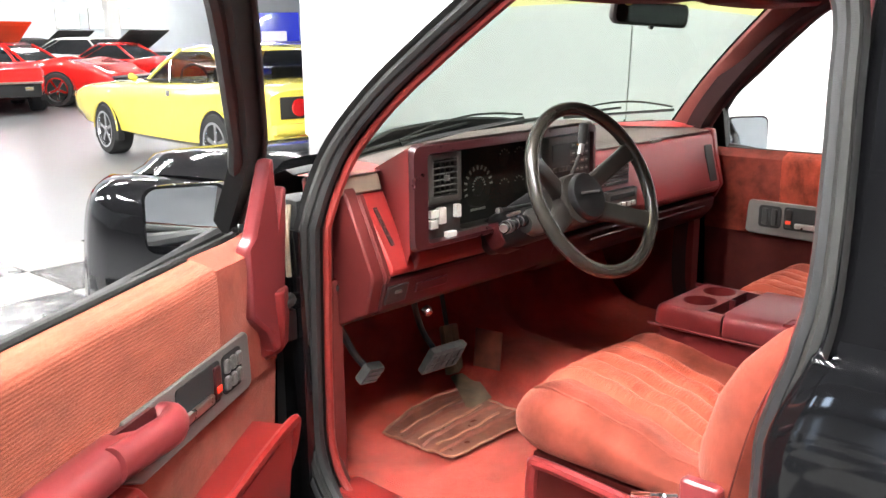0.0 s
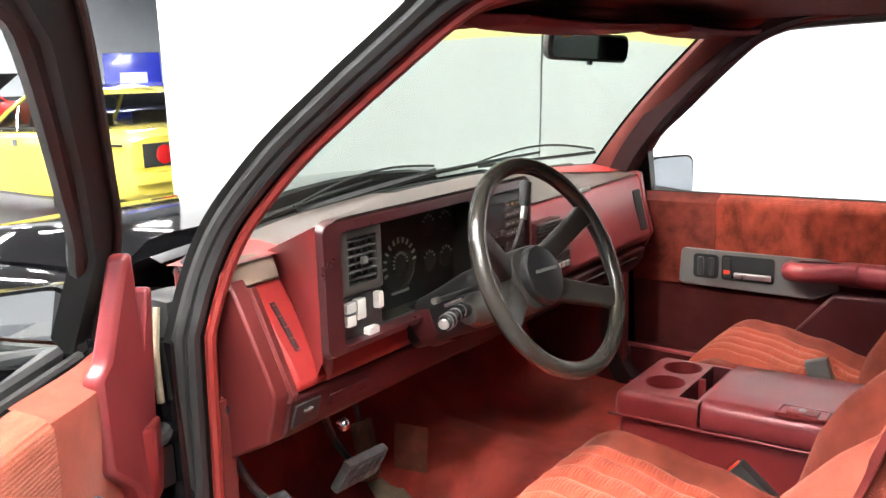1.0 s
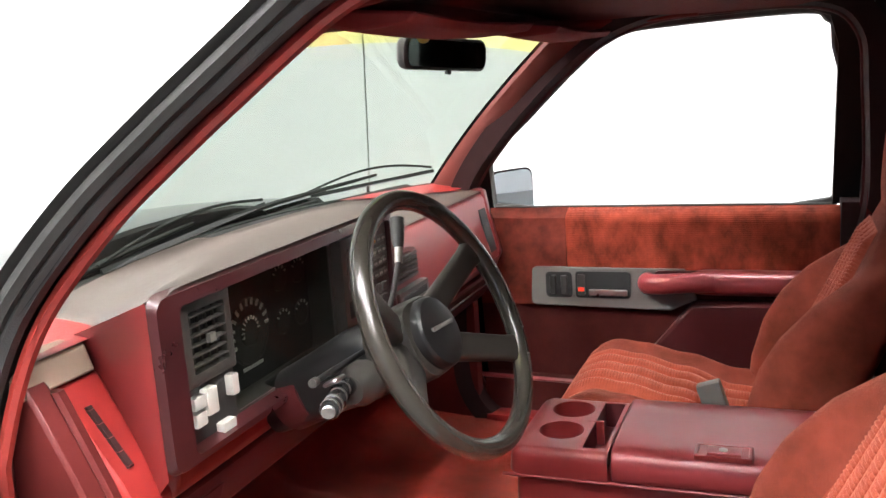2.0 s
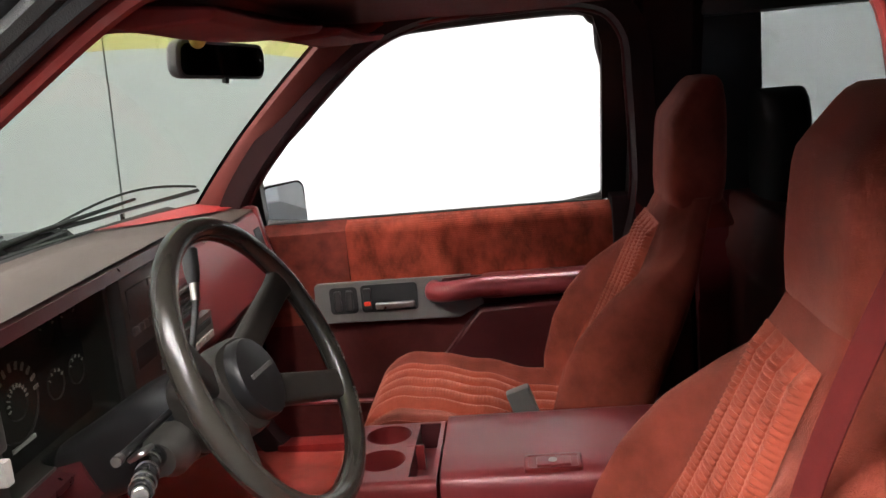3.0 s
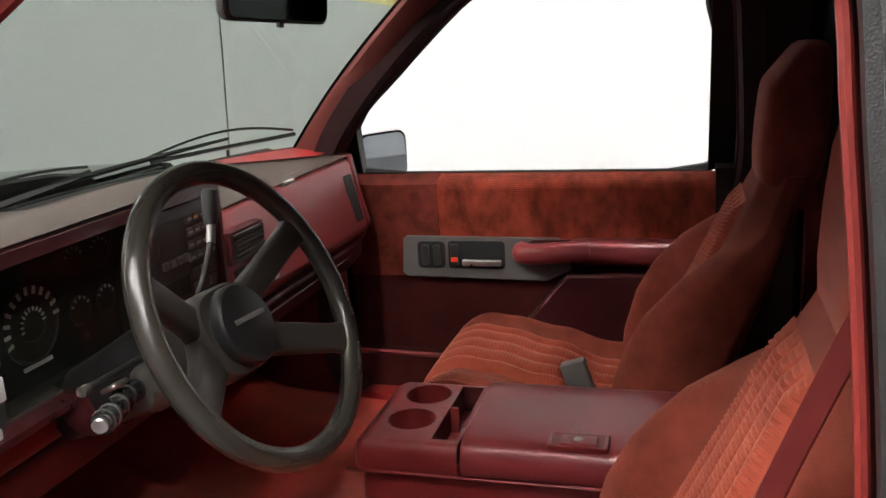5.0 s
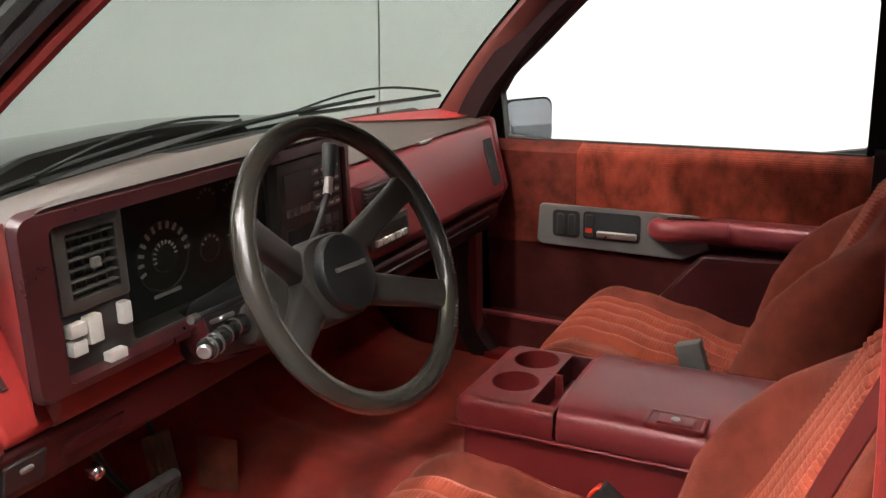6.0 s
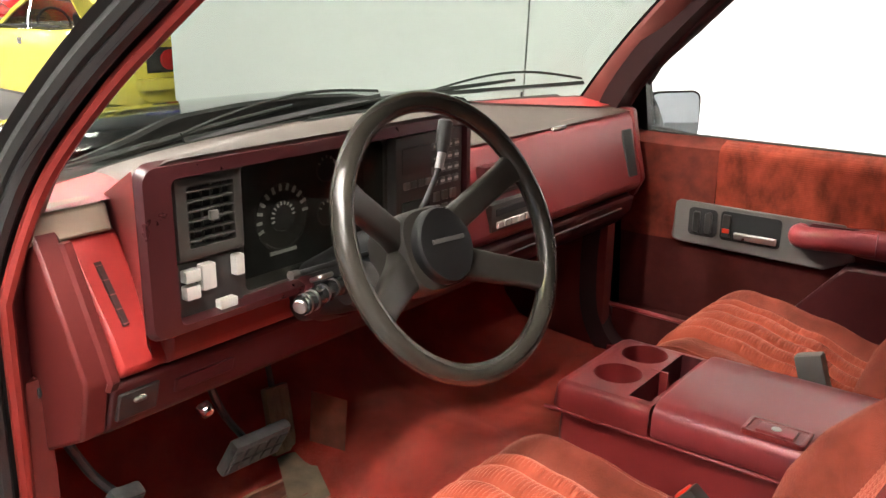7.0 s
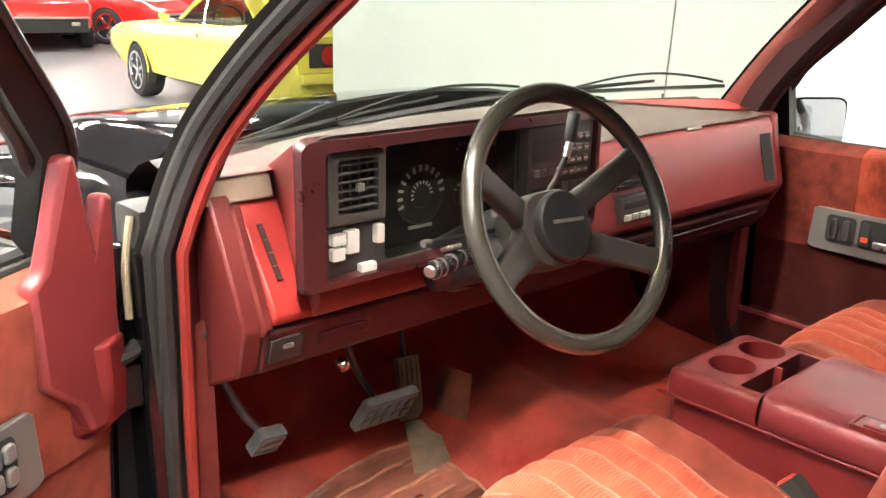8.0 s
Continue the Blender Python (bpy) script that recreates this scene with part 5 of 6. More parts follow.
def cushion_top(x, y):
    """Height of the cushion: falls to the rear, raised along both sides."""
    r = abs(x) / 0.245
    z = smooth1(y, [(-0.86, 0.775), (-0.70, 0.802), (-0.58, 0.842), (-0.47, 0.868), (-0.40, 0.878), (-0.33, 0.872)])
    side = math.exp(-((r - 0.76) / 0.13) ** 2)
    groove = math.exp(-((r - 0.575) / 0.035) ** 2)
    return z + (0.032 if x > 0 else 0.016) * side - 0.007 * groove


def make_seat(name, m, label):
    seat = thing(name, m, label, "car seat", "front bucket seats")
    # cushion
    rings = []
    for k in range(41):
        t = k / 40
        y = lerp(-0.316, -0.86, t ** 1.35)
        f = math.sqrt(max(0.0, 1 - max(0.0, 1 - (-0.316 - y) / 0.115) ** 2))
        w = 0.249 * lerp(0.72, 1.0, f ** 0.8)
        bot = 0.715 + 0.055 * (1 - f)
        ring = []
        for j in range(56):
            q = 2 * math.pi * j / 56
            x = w * spow(math.cos(q), 0.62)
            mid = 0.790
            if math.sin(q) >= 0:
                z = mid + (mid + (cushion_top(x, y) - mid) * max(0.0, f) ** 0.75 - mid) * abs(math.sin(q)) ** 0.62
            else:
                z = mid - (mid - bot) * abs(math.sin(q)) ** 0.7
            ring.append(V(x, y, z))
        rings.append(ring)
    part("cushion", loft(rings), M["velour"], seat, "plush rust red velour cushion")

    def cush(a, b):
        y = lerp(-0.321, -0.845, b)
        f = math.sqrt(max(0.0, 1 - max(0.0, 1 - (-0.316 - y) / 0.115) ** 2))
        w = 0.249 * lerp(0.72, 1.0, f ** 0.8)
        x = (a - 0.5) * 2 * lerp(0.142, 0.132, b)
        c = min(1.0, abs(x) / w) ** (1 / 0.62)
        z = 0.790 + (cushion_top(x, y) - 0.790) * f ** 0.75 * math.sqrt(max(0.0, 1 - c * c)) ** 0.62
        edge = min(1.0, 9 * min(a, 1 - a), 14 * b + 0.15)
        flute = abs(math.sin(5 * math.pi * a)) ** 0.5
        rib = 1.6 * abs(math.sin(math.pi * b * 78)) ** 0.6 - 1.0
        return V(x, y, z + (0.001 + 0.013 * flute + 0.0010 * rib * flute) * edge)
    part("cushion_insert", sheet(cush, 70, 468), M["velour_rib"], seat, "fluted corduroy cushion insert")
    stitches = bmesh.new()
    for i in range(6):
        for k in range(54):
            b0 = 0.06 + 0.016 * k
            p0, p1 = cush(min(0.995, max(0.005, i / 5)), b0), cush(min(0.995, max(0.005, i / 5)), b0 + 0.009)
            p0.z += 0.0022
            p1.z += 0.0022
            d = V(0.0011, 0, 0)
            up = V(0, 0, 0.0012)
            vs = [stitches.verts.new(q) for q in (p0 - d, p0 + d, p1 + d, p1 - d)]
            tip = [stitches.verts.new(q + up) for q in (p0 - d * 0.5, p0 + d * 0.5, p1 + d * 0.5, p1 - d * 0.5)]
            stitches.faces.new(tip)
            for n in range(4):
                stitches.faces.new((vs[n], vs[(n + 1) % 4], tip[(n + 1) % 4], tip[n]))
    part("stitching", stitches, M["thread"], seat, "pale rust stitching along the flutes", kind="stuff")
    # soft welt over the outer side of the cushion
    for s in (-1, 1):
        j = 21 if s < 0 else 7
        pts = [rings[k][j] for k in range(6, 39)]
        part("welt", tube(pts, 0.0028, 6), M["velour"], seat)
    # backrest
    rings = []
    for k in range(45):
        z = lerp(0.735, 1.275, k / 44)
        w = seat_w(z)
        yb = seat_plane(z) - lerp(0.085, 0.06, k / 44)
        ring = []
        for j in range(72):
            q = 2 * math.pi * j / 72
            if math.sin(q) >= 0:
                x = w * spow(math.cos(q), 0.72)
                y = yb + (seat_front(x, z) - yb) * abs(math.sin(q)) ** 0.42
            else:
                x = w * spow(math.cos(q), 0.5)
                y = yb - lerp(0.050, 0.035, k / 44) * abs(math.sin(q)) ** 0.5
            ring.append(V(x, y, z))
        rings.append(ring)
    part("backrest", loft(rings), M["velour"], seat, "rust red velour backrest with side bolsters")

    def back(a, b):
        z = lerp(0.80, 1.226, b)
        x = (a - 0.5) * 2 * lerp(0.138, 0.100, smooth1(b, [(0.2, 0.0), (1.0, 1.0)]))
        edge = min(1.0, 10 * min(a, 1 - a), 16 * (1 - b))
        fr = (a * 5) % 1.0
        flute = abs(math.sin(5 * math.pi * a)) ** 0.3
        rib = 1.6 * abs(math.sin(math.pi * (b * 57 + 0.28 * math.sin(math.pi * fr)))) ** 0.6 - 1.0
        base = max(seat_front(x, z), seat_plane(z) - 0.004)
        return V(x, base + (0.005 + 0.008 * flute + 0.0030 * rib * flute) * edge, z + 0.003 * flute * edge)
    part("backrest_insert", sheet(back, 60, 504), M["velour_rib"], seat, "fluted corduroy backrest insert")
    # headrest: square front pad with a chamfered top, standing proud over the neck
    rings = []
    for z, w, yf, yk in ((1.262, 0.112, -1.014, -1.090), (1.256, 0.119, -1.003, -1.10), (1.264, 0.122, -0.996, -1.11), (1.30, 0.1225, -0.994, -1.118), (1.36, 0.121, -0.997, -1.122),
                         (1.42, 0.118, -1.003, -1.124), (1.440, 0.115, -1.008, -1.124), (1.456, 0.110, -1.020, -1.124), (1.475, 0.103, -1.036, -1.123), (1.493, 0.094, -1.050, -1.121),
                         (1.504, 0.085, -1.060, -1.117), (1.511, 0.070, -1.070, -1.110), (1.513, 0.040, -1.080, -1.100)):
        yc, dd = (yf + yk) / 2, (yf - yk) / 2
        rings.append([V(w * spow(math.cos(q), 0.42), yc + dd * spow(math.sin(q), 0.42), z) for q in (2 * math.pi * j / 48 for j in range(48))])
    part("headrest", loft(rings), M["velour"], seat, "integral velour headrest", smooth=60)
    part("neck", loft([[V(w * spow(math.cos(q), 0.5), -1.062 + d * spow(math.sin(q), 0.5), z) for q in (2 * math.pi * j / 32 for j in range(32))] for w, d, z in
                       ((0.135, 0.072, 1.215), (0.124, 0.062, 1.245), (0.118, 0.052, 1.268))]), M["velour"], seat)
    part("seat_base", rbox((-0.205, -0.80, 0.60), (0.205, -0.36, 0.725), 0.02), M["headliner"], seat)
    for s in (-1, 1):
        part("seat_rail", tube(spline([V(s * 0.238, -0.385, 0.575), V(s * 0.238, -0.39, 0.70), V(s * 0.238, -0.415, 0.722), V(s * 0.238, -0.60, 0.715), V(s * 0.238, -0.85, 0.705)], 6), 0.013, 8), M["vinyl"], seat,
             "maroon seat rail")
    part("back_shell", loft([[V(x * k, y, z) for x, y in ((-0.20, -1.02), (0.20, -1.02), (0.21, -0.97), (-0.21, -0.97))] for k, z in ((1.0, 0.70), (1.0, 0.95), (0.9, 1.08))]), M["vinyl_dark"], seat, bevel=0.01)
    part("recline_lever", tube(spline([V(-0.250, -0.72, 0.770), V(-0.264, -0.69, 0.766), V(-0.268, -0.64, 0.752)], 4), 0.006, 8), M["chrome"], seat, "chrome recline lever")
    part("recliner_cover", rbox((-0.262, -0.80, 0.745), (-0.232, -0.725, 0.812), 0.014, 3), M["vinyl_rose"], seat, "rose plastic recliner cover")
    return seat


make_seat("bucket_seat", pose(-0.448, 0, 0), "rust red velour driver bucket seat with ribbed insert")
make_seat("bucket_seat", pose(0.470, 0.014, -0.014), "rust red velour passenger bucket seat with ribbed insert")
rs = thing("rear_jump_seat", None, "folded maroon rear jump seat with a black rounded headrest", "rear seat")
part("backrest", loft([[V(0.20, y, z), V(0.80, y, z), V(0.80, y - d, z), V(0.20, y - d, z)] for y, d, z in
                       ((-1.200, 0.09, 0.60), (-1.196, 0.09, 1.02), (-1.190, 0.10, 1.035), (-1.190, 0.10, 1.065), (-1.200, 0.09, 1.082), (-1.204, 0.08, 1.185), (-1.212, 0.06, 1.200))]),
     M["vinyl_brown"], rs, "maroon vinyl back panel with a raised ridge", bevel=0.006)
part("headrest", loft([[V(0.67 + w * spow(math.cos(q), 0.5), -1.29 + 0.05 * spow(math.sin(q), 0.6), z) for q in (2 * math.pi * j / 28 for j in range(28))] for w, z in
                  ((0.10, 1.195), (0.128, 1.22), (0.132, 1.34), (0.124, 1.39), (0.104, 1.425), (0.07, 1.441), (0.03, 1.446))]), M["headrest_black"], rs, "black rounded headrest")

# ---------------- centre console ----------------
con = thing("center_console", pose(0.046, 0.016, -0.022), "maroon centre console with two cup holders and padded lid", "console")
part("body", loft([[V(x, y, z) for x, z in ((-0.185, 0.60), (-0.178, 0.86), (-0.170, 0.90), (0.045, 0.90), (0.055, 0.86), (0.062, 0.60))] for y in (-0.365, -1.12)]), M["vinyl"], con,
     "maroon console body", bevel=0.008)
# front tray with round cups: a plate with holes
tray = bmesh.new()
cups = ((-0.098, -0.432, 0.041), (0.005, -0.432, 0.041))
tx0, tx1, ty0, ty1, tz = -0.176, 0.050, -0.532, -0.382, 0.945
cols_x = (tx0, -0.047, tx1)
for (cx, cy, cr), xa, xb in ((cups[0], tx0, -0.047), (cups[1], -0.047, tx1)):
    nseg = 40
    inner_r, outer_r = [], []
    ya, yb2 = -0.482, ty1
    for k in range(nseg):
        a = 2 * math.pi * k / nseg + math.pi / 4
        c, s = math.cos(a), math.sin(a)
        inner_r.append(V(cx + cr * c, cy + cr * s, tz))
        f = 1 / max(abs(c), abs(s))
        ox = c * f
        oy = s * f
        outer_r.append(V(lerp(xa, xb, (ox + 1) / 2), lerp(ya, yb2, (oy + 1) / 2), tz))
    add_rings(tray, [outer_r, inner_r, [p + V(0, 0, -0.003) for p in inner_r], [V(p.x, p.y, tz - 0.055) for p in inner_r], [V(cx + (p.x - cx) * 0.9, cy + (p.y - cy) * 0.9, tz - 0.06) for p in inner_r]], True, False)
    tray.faces.new([tray.verts.new(V(cx + cr * 0.93 * math.cos(2 * math.pi * k / 20), cy + cr * 0.93 * math.sin(2 * math.pi * k / 20), tz - 0.0595)) for k in range(20)])
part("cup_tray", tray, M["vinyl"], con, "maroon tray with two cup holders", smooth=35)
part("tray_bin", loft([[V(x, y, z) for x, y in ((-0.165, -0.485), (0.045, -0.485), (0.045, -0.524), (-0.165, -0.524))] for z in (0.9452, 0.89)] + [[V(-0.06, -0.504, 0.8899)] * 4], True, False), M["vinyl_dark"], con, "narrow open bin")
fb = bmesh.new()
add_rings(fb, [[V(x, y, z) for x, y in ((tx0, -0.482), (tx1, -0.482), (tx1, ty0), (tx0, ty0))] for z in (tz,)] + [[V(x, y, tz) for x, y in ((-0.165, -0.485), (0.045, -0.485), (0.045, -0.524), (-0.165, -0.524))]], True, False)
part("tray_frame", fb, M["vinyl"], con)


def tray_edge(g, r, z):
    """The tray's outline, open to the rear, grown by g with front corners of radius r."""
    a, b, c = tx0 - g, tx1 + g, ty1 + 1.7 * g
    left = [V(a + r * (1 - math.sin(q)), c - r * (1 - math.cos(q)), z) for q in (math.pi / 2 * (1 - k / 6) for k in range(7))]
    right = [V(b - r * (1 - math.sin(q)), c - r * (1 - math.cos(q)), z) for q in (math.pi / 2 * k / 6 for k in range(7))]
    return [V(a, ty0, z)] + left + right + [V(b, ty0, z)]


part("tray_skirt", loft([tray_edge(g, r, z) for g, r, z in ((0.0, 0.0005, tz), (0.005, 0.010, tz - 0.0008), (0.010, 0.018, tz - 0.004), (0.0135, 0.022, tz - 0.010), (0.0150, 0.024, tz - 0.018),
                                                            (0.0165, 0.025, tz - 0.046), (0.0150, 0.024, tz - 0.050), (0.010, 0.02, tz - 0.051))], False, False), M["vinyl"], con, "rounded maroon tray edge", smooth=60)
part("side_seam", tube([V(-0.190, -0.345, 0.8935), V(-0.190, -0.54, 0.8935), V(-0.190, -1.10, 0.8935)], 0.0035, 8), M["vinyl"], con)
part("divider", rbox((-0.049, -0.50, 0.885), (-0.043, -0.47, 0.9455), 0.001), M["vinyl"], con)
lid_top = 0.957
LID = [(-0.193, 0.900), (-0.197, 0.906), (-0.197, 0.932), (-0.1935, 0.944), (-0.185, 0.9525), (-0.170, lid_top - 0.001), (-0.11, lid_top + 0.001), (-0.02, lid_top + 0.001), (0.045, lid_top - 0.001),
       (0.058, 0.9525), (0.0655, 0.944), (0.069, 0.932), (0.069, 0.906), (0.066, 0.900)]
part("lid", loft([[V(lerp(x, -0.064, k), y, 0.93 + (z - 0.93) * (1 - k)) for x, z in LID] for y, k in ((-0.5385, 0.03), (-0.5395, 0.012), (-0.543, 0.002), (-0.55, 0.0), (-0.8, 0.0), (-1.10, 0.0), (-1.12, 0.02))]),
     M["vinyl_rose"], con, "worn padded maroon lid", smooth=50)
part("latch_plate", loft([[V(a, b, z) for a, b in rrect(*r)] for r, z in (((-0.190, -0.766, -0.136, -0.674, 0.006), lid_top - 0.004), ((-0.190, -0.766, -0.136, -0.674, 0.006), lid_top + 0.002), ((-0.188, -0.764, -0.138, -0.676, 0.006), lid_top + 0.0035),
                                                                       ((-0.185, -0.760, -0.142, -0.680, 0.004), lid_top + 0.003), ((-0.184, -0.759, -0.143, -0.681, 0.004), lid_top + 0.0012))], True, True), M["vinyl"], con, "raised latch frame")
part("latch", rbox((-0.183, -0.748, lid_top + 0.001), (-0.154, -0.694, lid_top + 0.0065), 0.003), M["vinyl_rose"], con, "square latch")
part("latch_button", lathe([(0.007, 0), (0.007, 0.002), (0, 0.003)], 14, pose(-0.169, -0.720, lid_top + 0.006)), M["steel"], con)

# ---------------- mirror, visors, belts ----------------
rv = thing("rear_view_mirror", None, "black framed rear-view mirror on the windshield", "mirror")
mm = pose(-0.022, -0.230, 1.609, 4, 3, -14)
part("housing", loft([[mm @ V(a * k, d, b * k) for a, b in rrect(-0.128, -0.029, 0.128, 0.029, 0.020)] for k, d in ((0.6, 0.032), (0.93, 0.022), (1.0, 0.010), (1.0, 0.0), (0.97, -0.003))]), M["black_plastic"], rv)
part("mirror_glass", loft([[mm @ V(a, d, b) for a, b in rrect(-0.121, -0.0235, 0.121, 0.0235, 0.016)] for d in (-0.0032, -0.0045)]), M["mirror_dim"], rv, "dim mirror glass")
part("stem", tube(spline([mm @ V(0, 0.03, 0.005), V(-0.035, -0.205, 1.628), V(-0.04, -0.19, 1.648)], 5), 0.008, 8), M["black_plastic"], rv)
part("mount", rbox((-0.058, -0.215, 1.632), (-0.022, -0.185, 1.652), 0.006), M["black_plastic"], rv)
part("mount_knob", lathe([(0.0, 0), (0.011, 0.002), (0.013, 0.010), (0.008, 0.020), (0.0, 0.022)], 14, pose(-0.118, -0.225, 1.636, 20, -60, 0)), M["brass"], rv, "small yellowed brass knob")
part("mount_lever", tube([V(-0.118, -0.222, 1.640), V(-0.09, -0.215, 1.648), V(-0.05, -0.205, 1.645)], 0.006, 8), M["black_plastic"], rv)
part("toggle", rbox((-0.006, -0.006, -0.036), (0.006, 0.002, -0.026), 0.003, 2, mm), M["black_plastic"], rv)
for s in (-1, 1):
    vis = thing("sun_visor", None, "red cloth sun visor folded up to the headliner", "sun visor", "sun visors")
    x0, x1 = (-0.60, -0.10) if s < 0 else (0.07, 0.57)
    part("flap", loft([[V(lerp(x0, x1, t), y, z - 0.006 * math.sin(math.pi * t)) for y, z in ((-0.240, 1.668), (-0.245, 1.652), (-0.33, 1.630), (-0.405, 1.634), (-0.415, 1.646), (-0.33, 1.655))]
                       for t in (0.0, 0.02, 0.25, 0.5, 0.75, 0.98, 1.0)]), M["visor"], vis, bevel=0.004)
    part("pivot", tube([V(x0 if s < 0 else x1, -0.25, 1.664), V((x0 - 0.03) if s < 0 else (x1 + 0.03), -0.25, 1.67)], 0.006, 8), M["vinyl_dark"], vis)
sb = thing("seat_belt", None, "maroon seat belt hanging beside the driver seat", "seat belt")
bpath = spline([V(-0.715, -1.050, 1.52), V(-0.685, -1.015, 1.40), V(-0.666, -0.975, 1.29), V(-0.668, -0.925, 1.16), V(-0.700, -0.885, 1.05), V(-0.718, -0.85, 0.95), V(-0.722, -0.82, 0.80)], 6)
part("webbing", band(bpath, 0.038, 0.002, (1.0, 0.30, 0.0)), M["belt"], sb)
part("anchor", rbox((-0.775, -1.05, 1.50), (-0.735, -1.01, 1.56), 0.008), M["belt_black"], sb)
part("belt_sleeve", rbox((-0.735, -0.80, 0.68), (-0.68, -0.70, 0.77), 0.012), M["vinyl_rose"], sb)
pb2 = thing("seat_belt", None, "dark maroon seat belt on the passenger lock pillar", "seat belt")
part("webbing", band([V(0.765, -0.99, 1.50), V(0.79, -1.0, 1.3), V(0.80, -0.99, 1.0), V(0.79, -0.93, 0.65)], 0.046, 0.002, (0, 1, 0)), M["belt"], pb2)
part("anchor", rbox((0.745, -1.01, 1.47), (0.78, -0.97, 1.53), 0.006), M["steel"], pb2)
bk = thing("belt_buckle", None, "dark grey seat belt buckle beside the passenger cushion", "belt buckle")
part("case", rbox((-0.014, -0.024, -0.05), (0.014, 0.024, 0.05), 0.006, 2, pose(0.225, -0.665, 0.882, -18, 0, 0)), M["plate_grey"], bk)
bk2 = thing("belt_buckle", None, "black seat belt buckle with red button beside the console", "belt buckle")
part("case", rbox((-0.014, -0.024, -0.045), (0.014, 0.024, 0.045), 0.006, 2, pose(-0.208, -0.64, 0.812, -50, 0, 0)), M["belt_black"], bk2)
part("button", rbox((-0.010, -0.018, 0.040), (0.010, 0.012, 0.048), 0.003, 1, pose(-0.208, -0.64, 0.812, -50, 0, 0)), M["red_lamp"], bk2, "red release button")

# ---------------- other cars in the showroom ----------------
def wheel_parts(car, x, y, r, w, rim):
    sgn = -1 if x < 0 else 1
    m = pose(x, y, r, 0, 90 * sgn, 0)
    t = part("wheel", lathe([(r * 0.62, -w / 2), (r * 0.93, -w / 2), (r, -w * 0.36), (r, w * 0.36), (r * 0.93, w / 2), (r * 0.66, w / 2), (r * 0.64, w * 0.30)], 28, m), M["tyre"], car)
    part("rim", lathe([(r * 0.70, w * 0.47), (r * 0.72, w * 0.52), (r * 0.64, w * 0.52), (r * 0.60, w * 0.30)], 28, m, False), rim, t)
    part("drum", lathe([(r * 0.62, w * 0.20), (r * 0.60, w * 0.12), (0.001, w * 0.10)], 20, m), M["under"], t)
    for k in range(5):
        a = 2 * math.pi * k / 5
        part("rim_spoke", rbox((0.02, -r * 0.095, w * 0.26), (r * 0.64, r * 0.095, w * 0.44), 0.01, 1, m @ pose(0, 0, 0, 0, 0, math.degrees(a))), rim, t)
    part("hub_cap", lathe([(r * 0.14, w * 0.3), (r * 0.13, w * 0.46), (0.001, w * 0.48)], 12, m), rim, t)


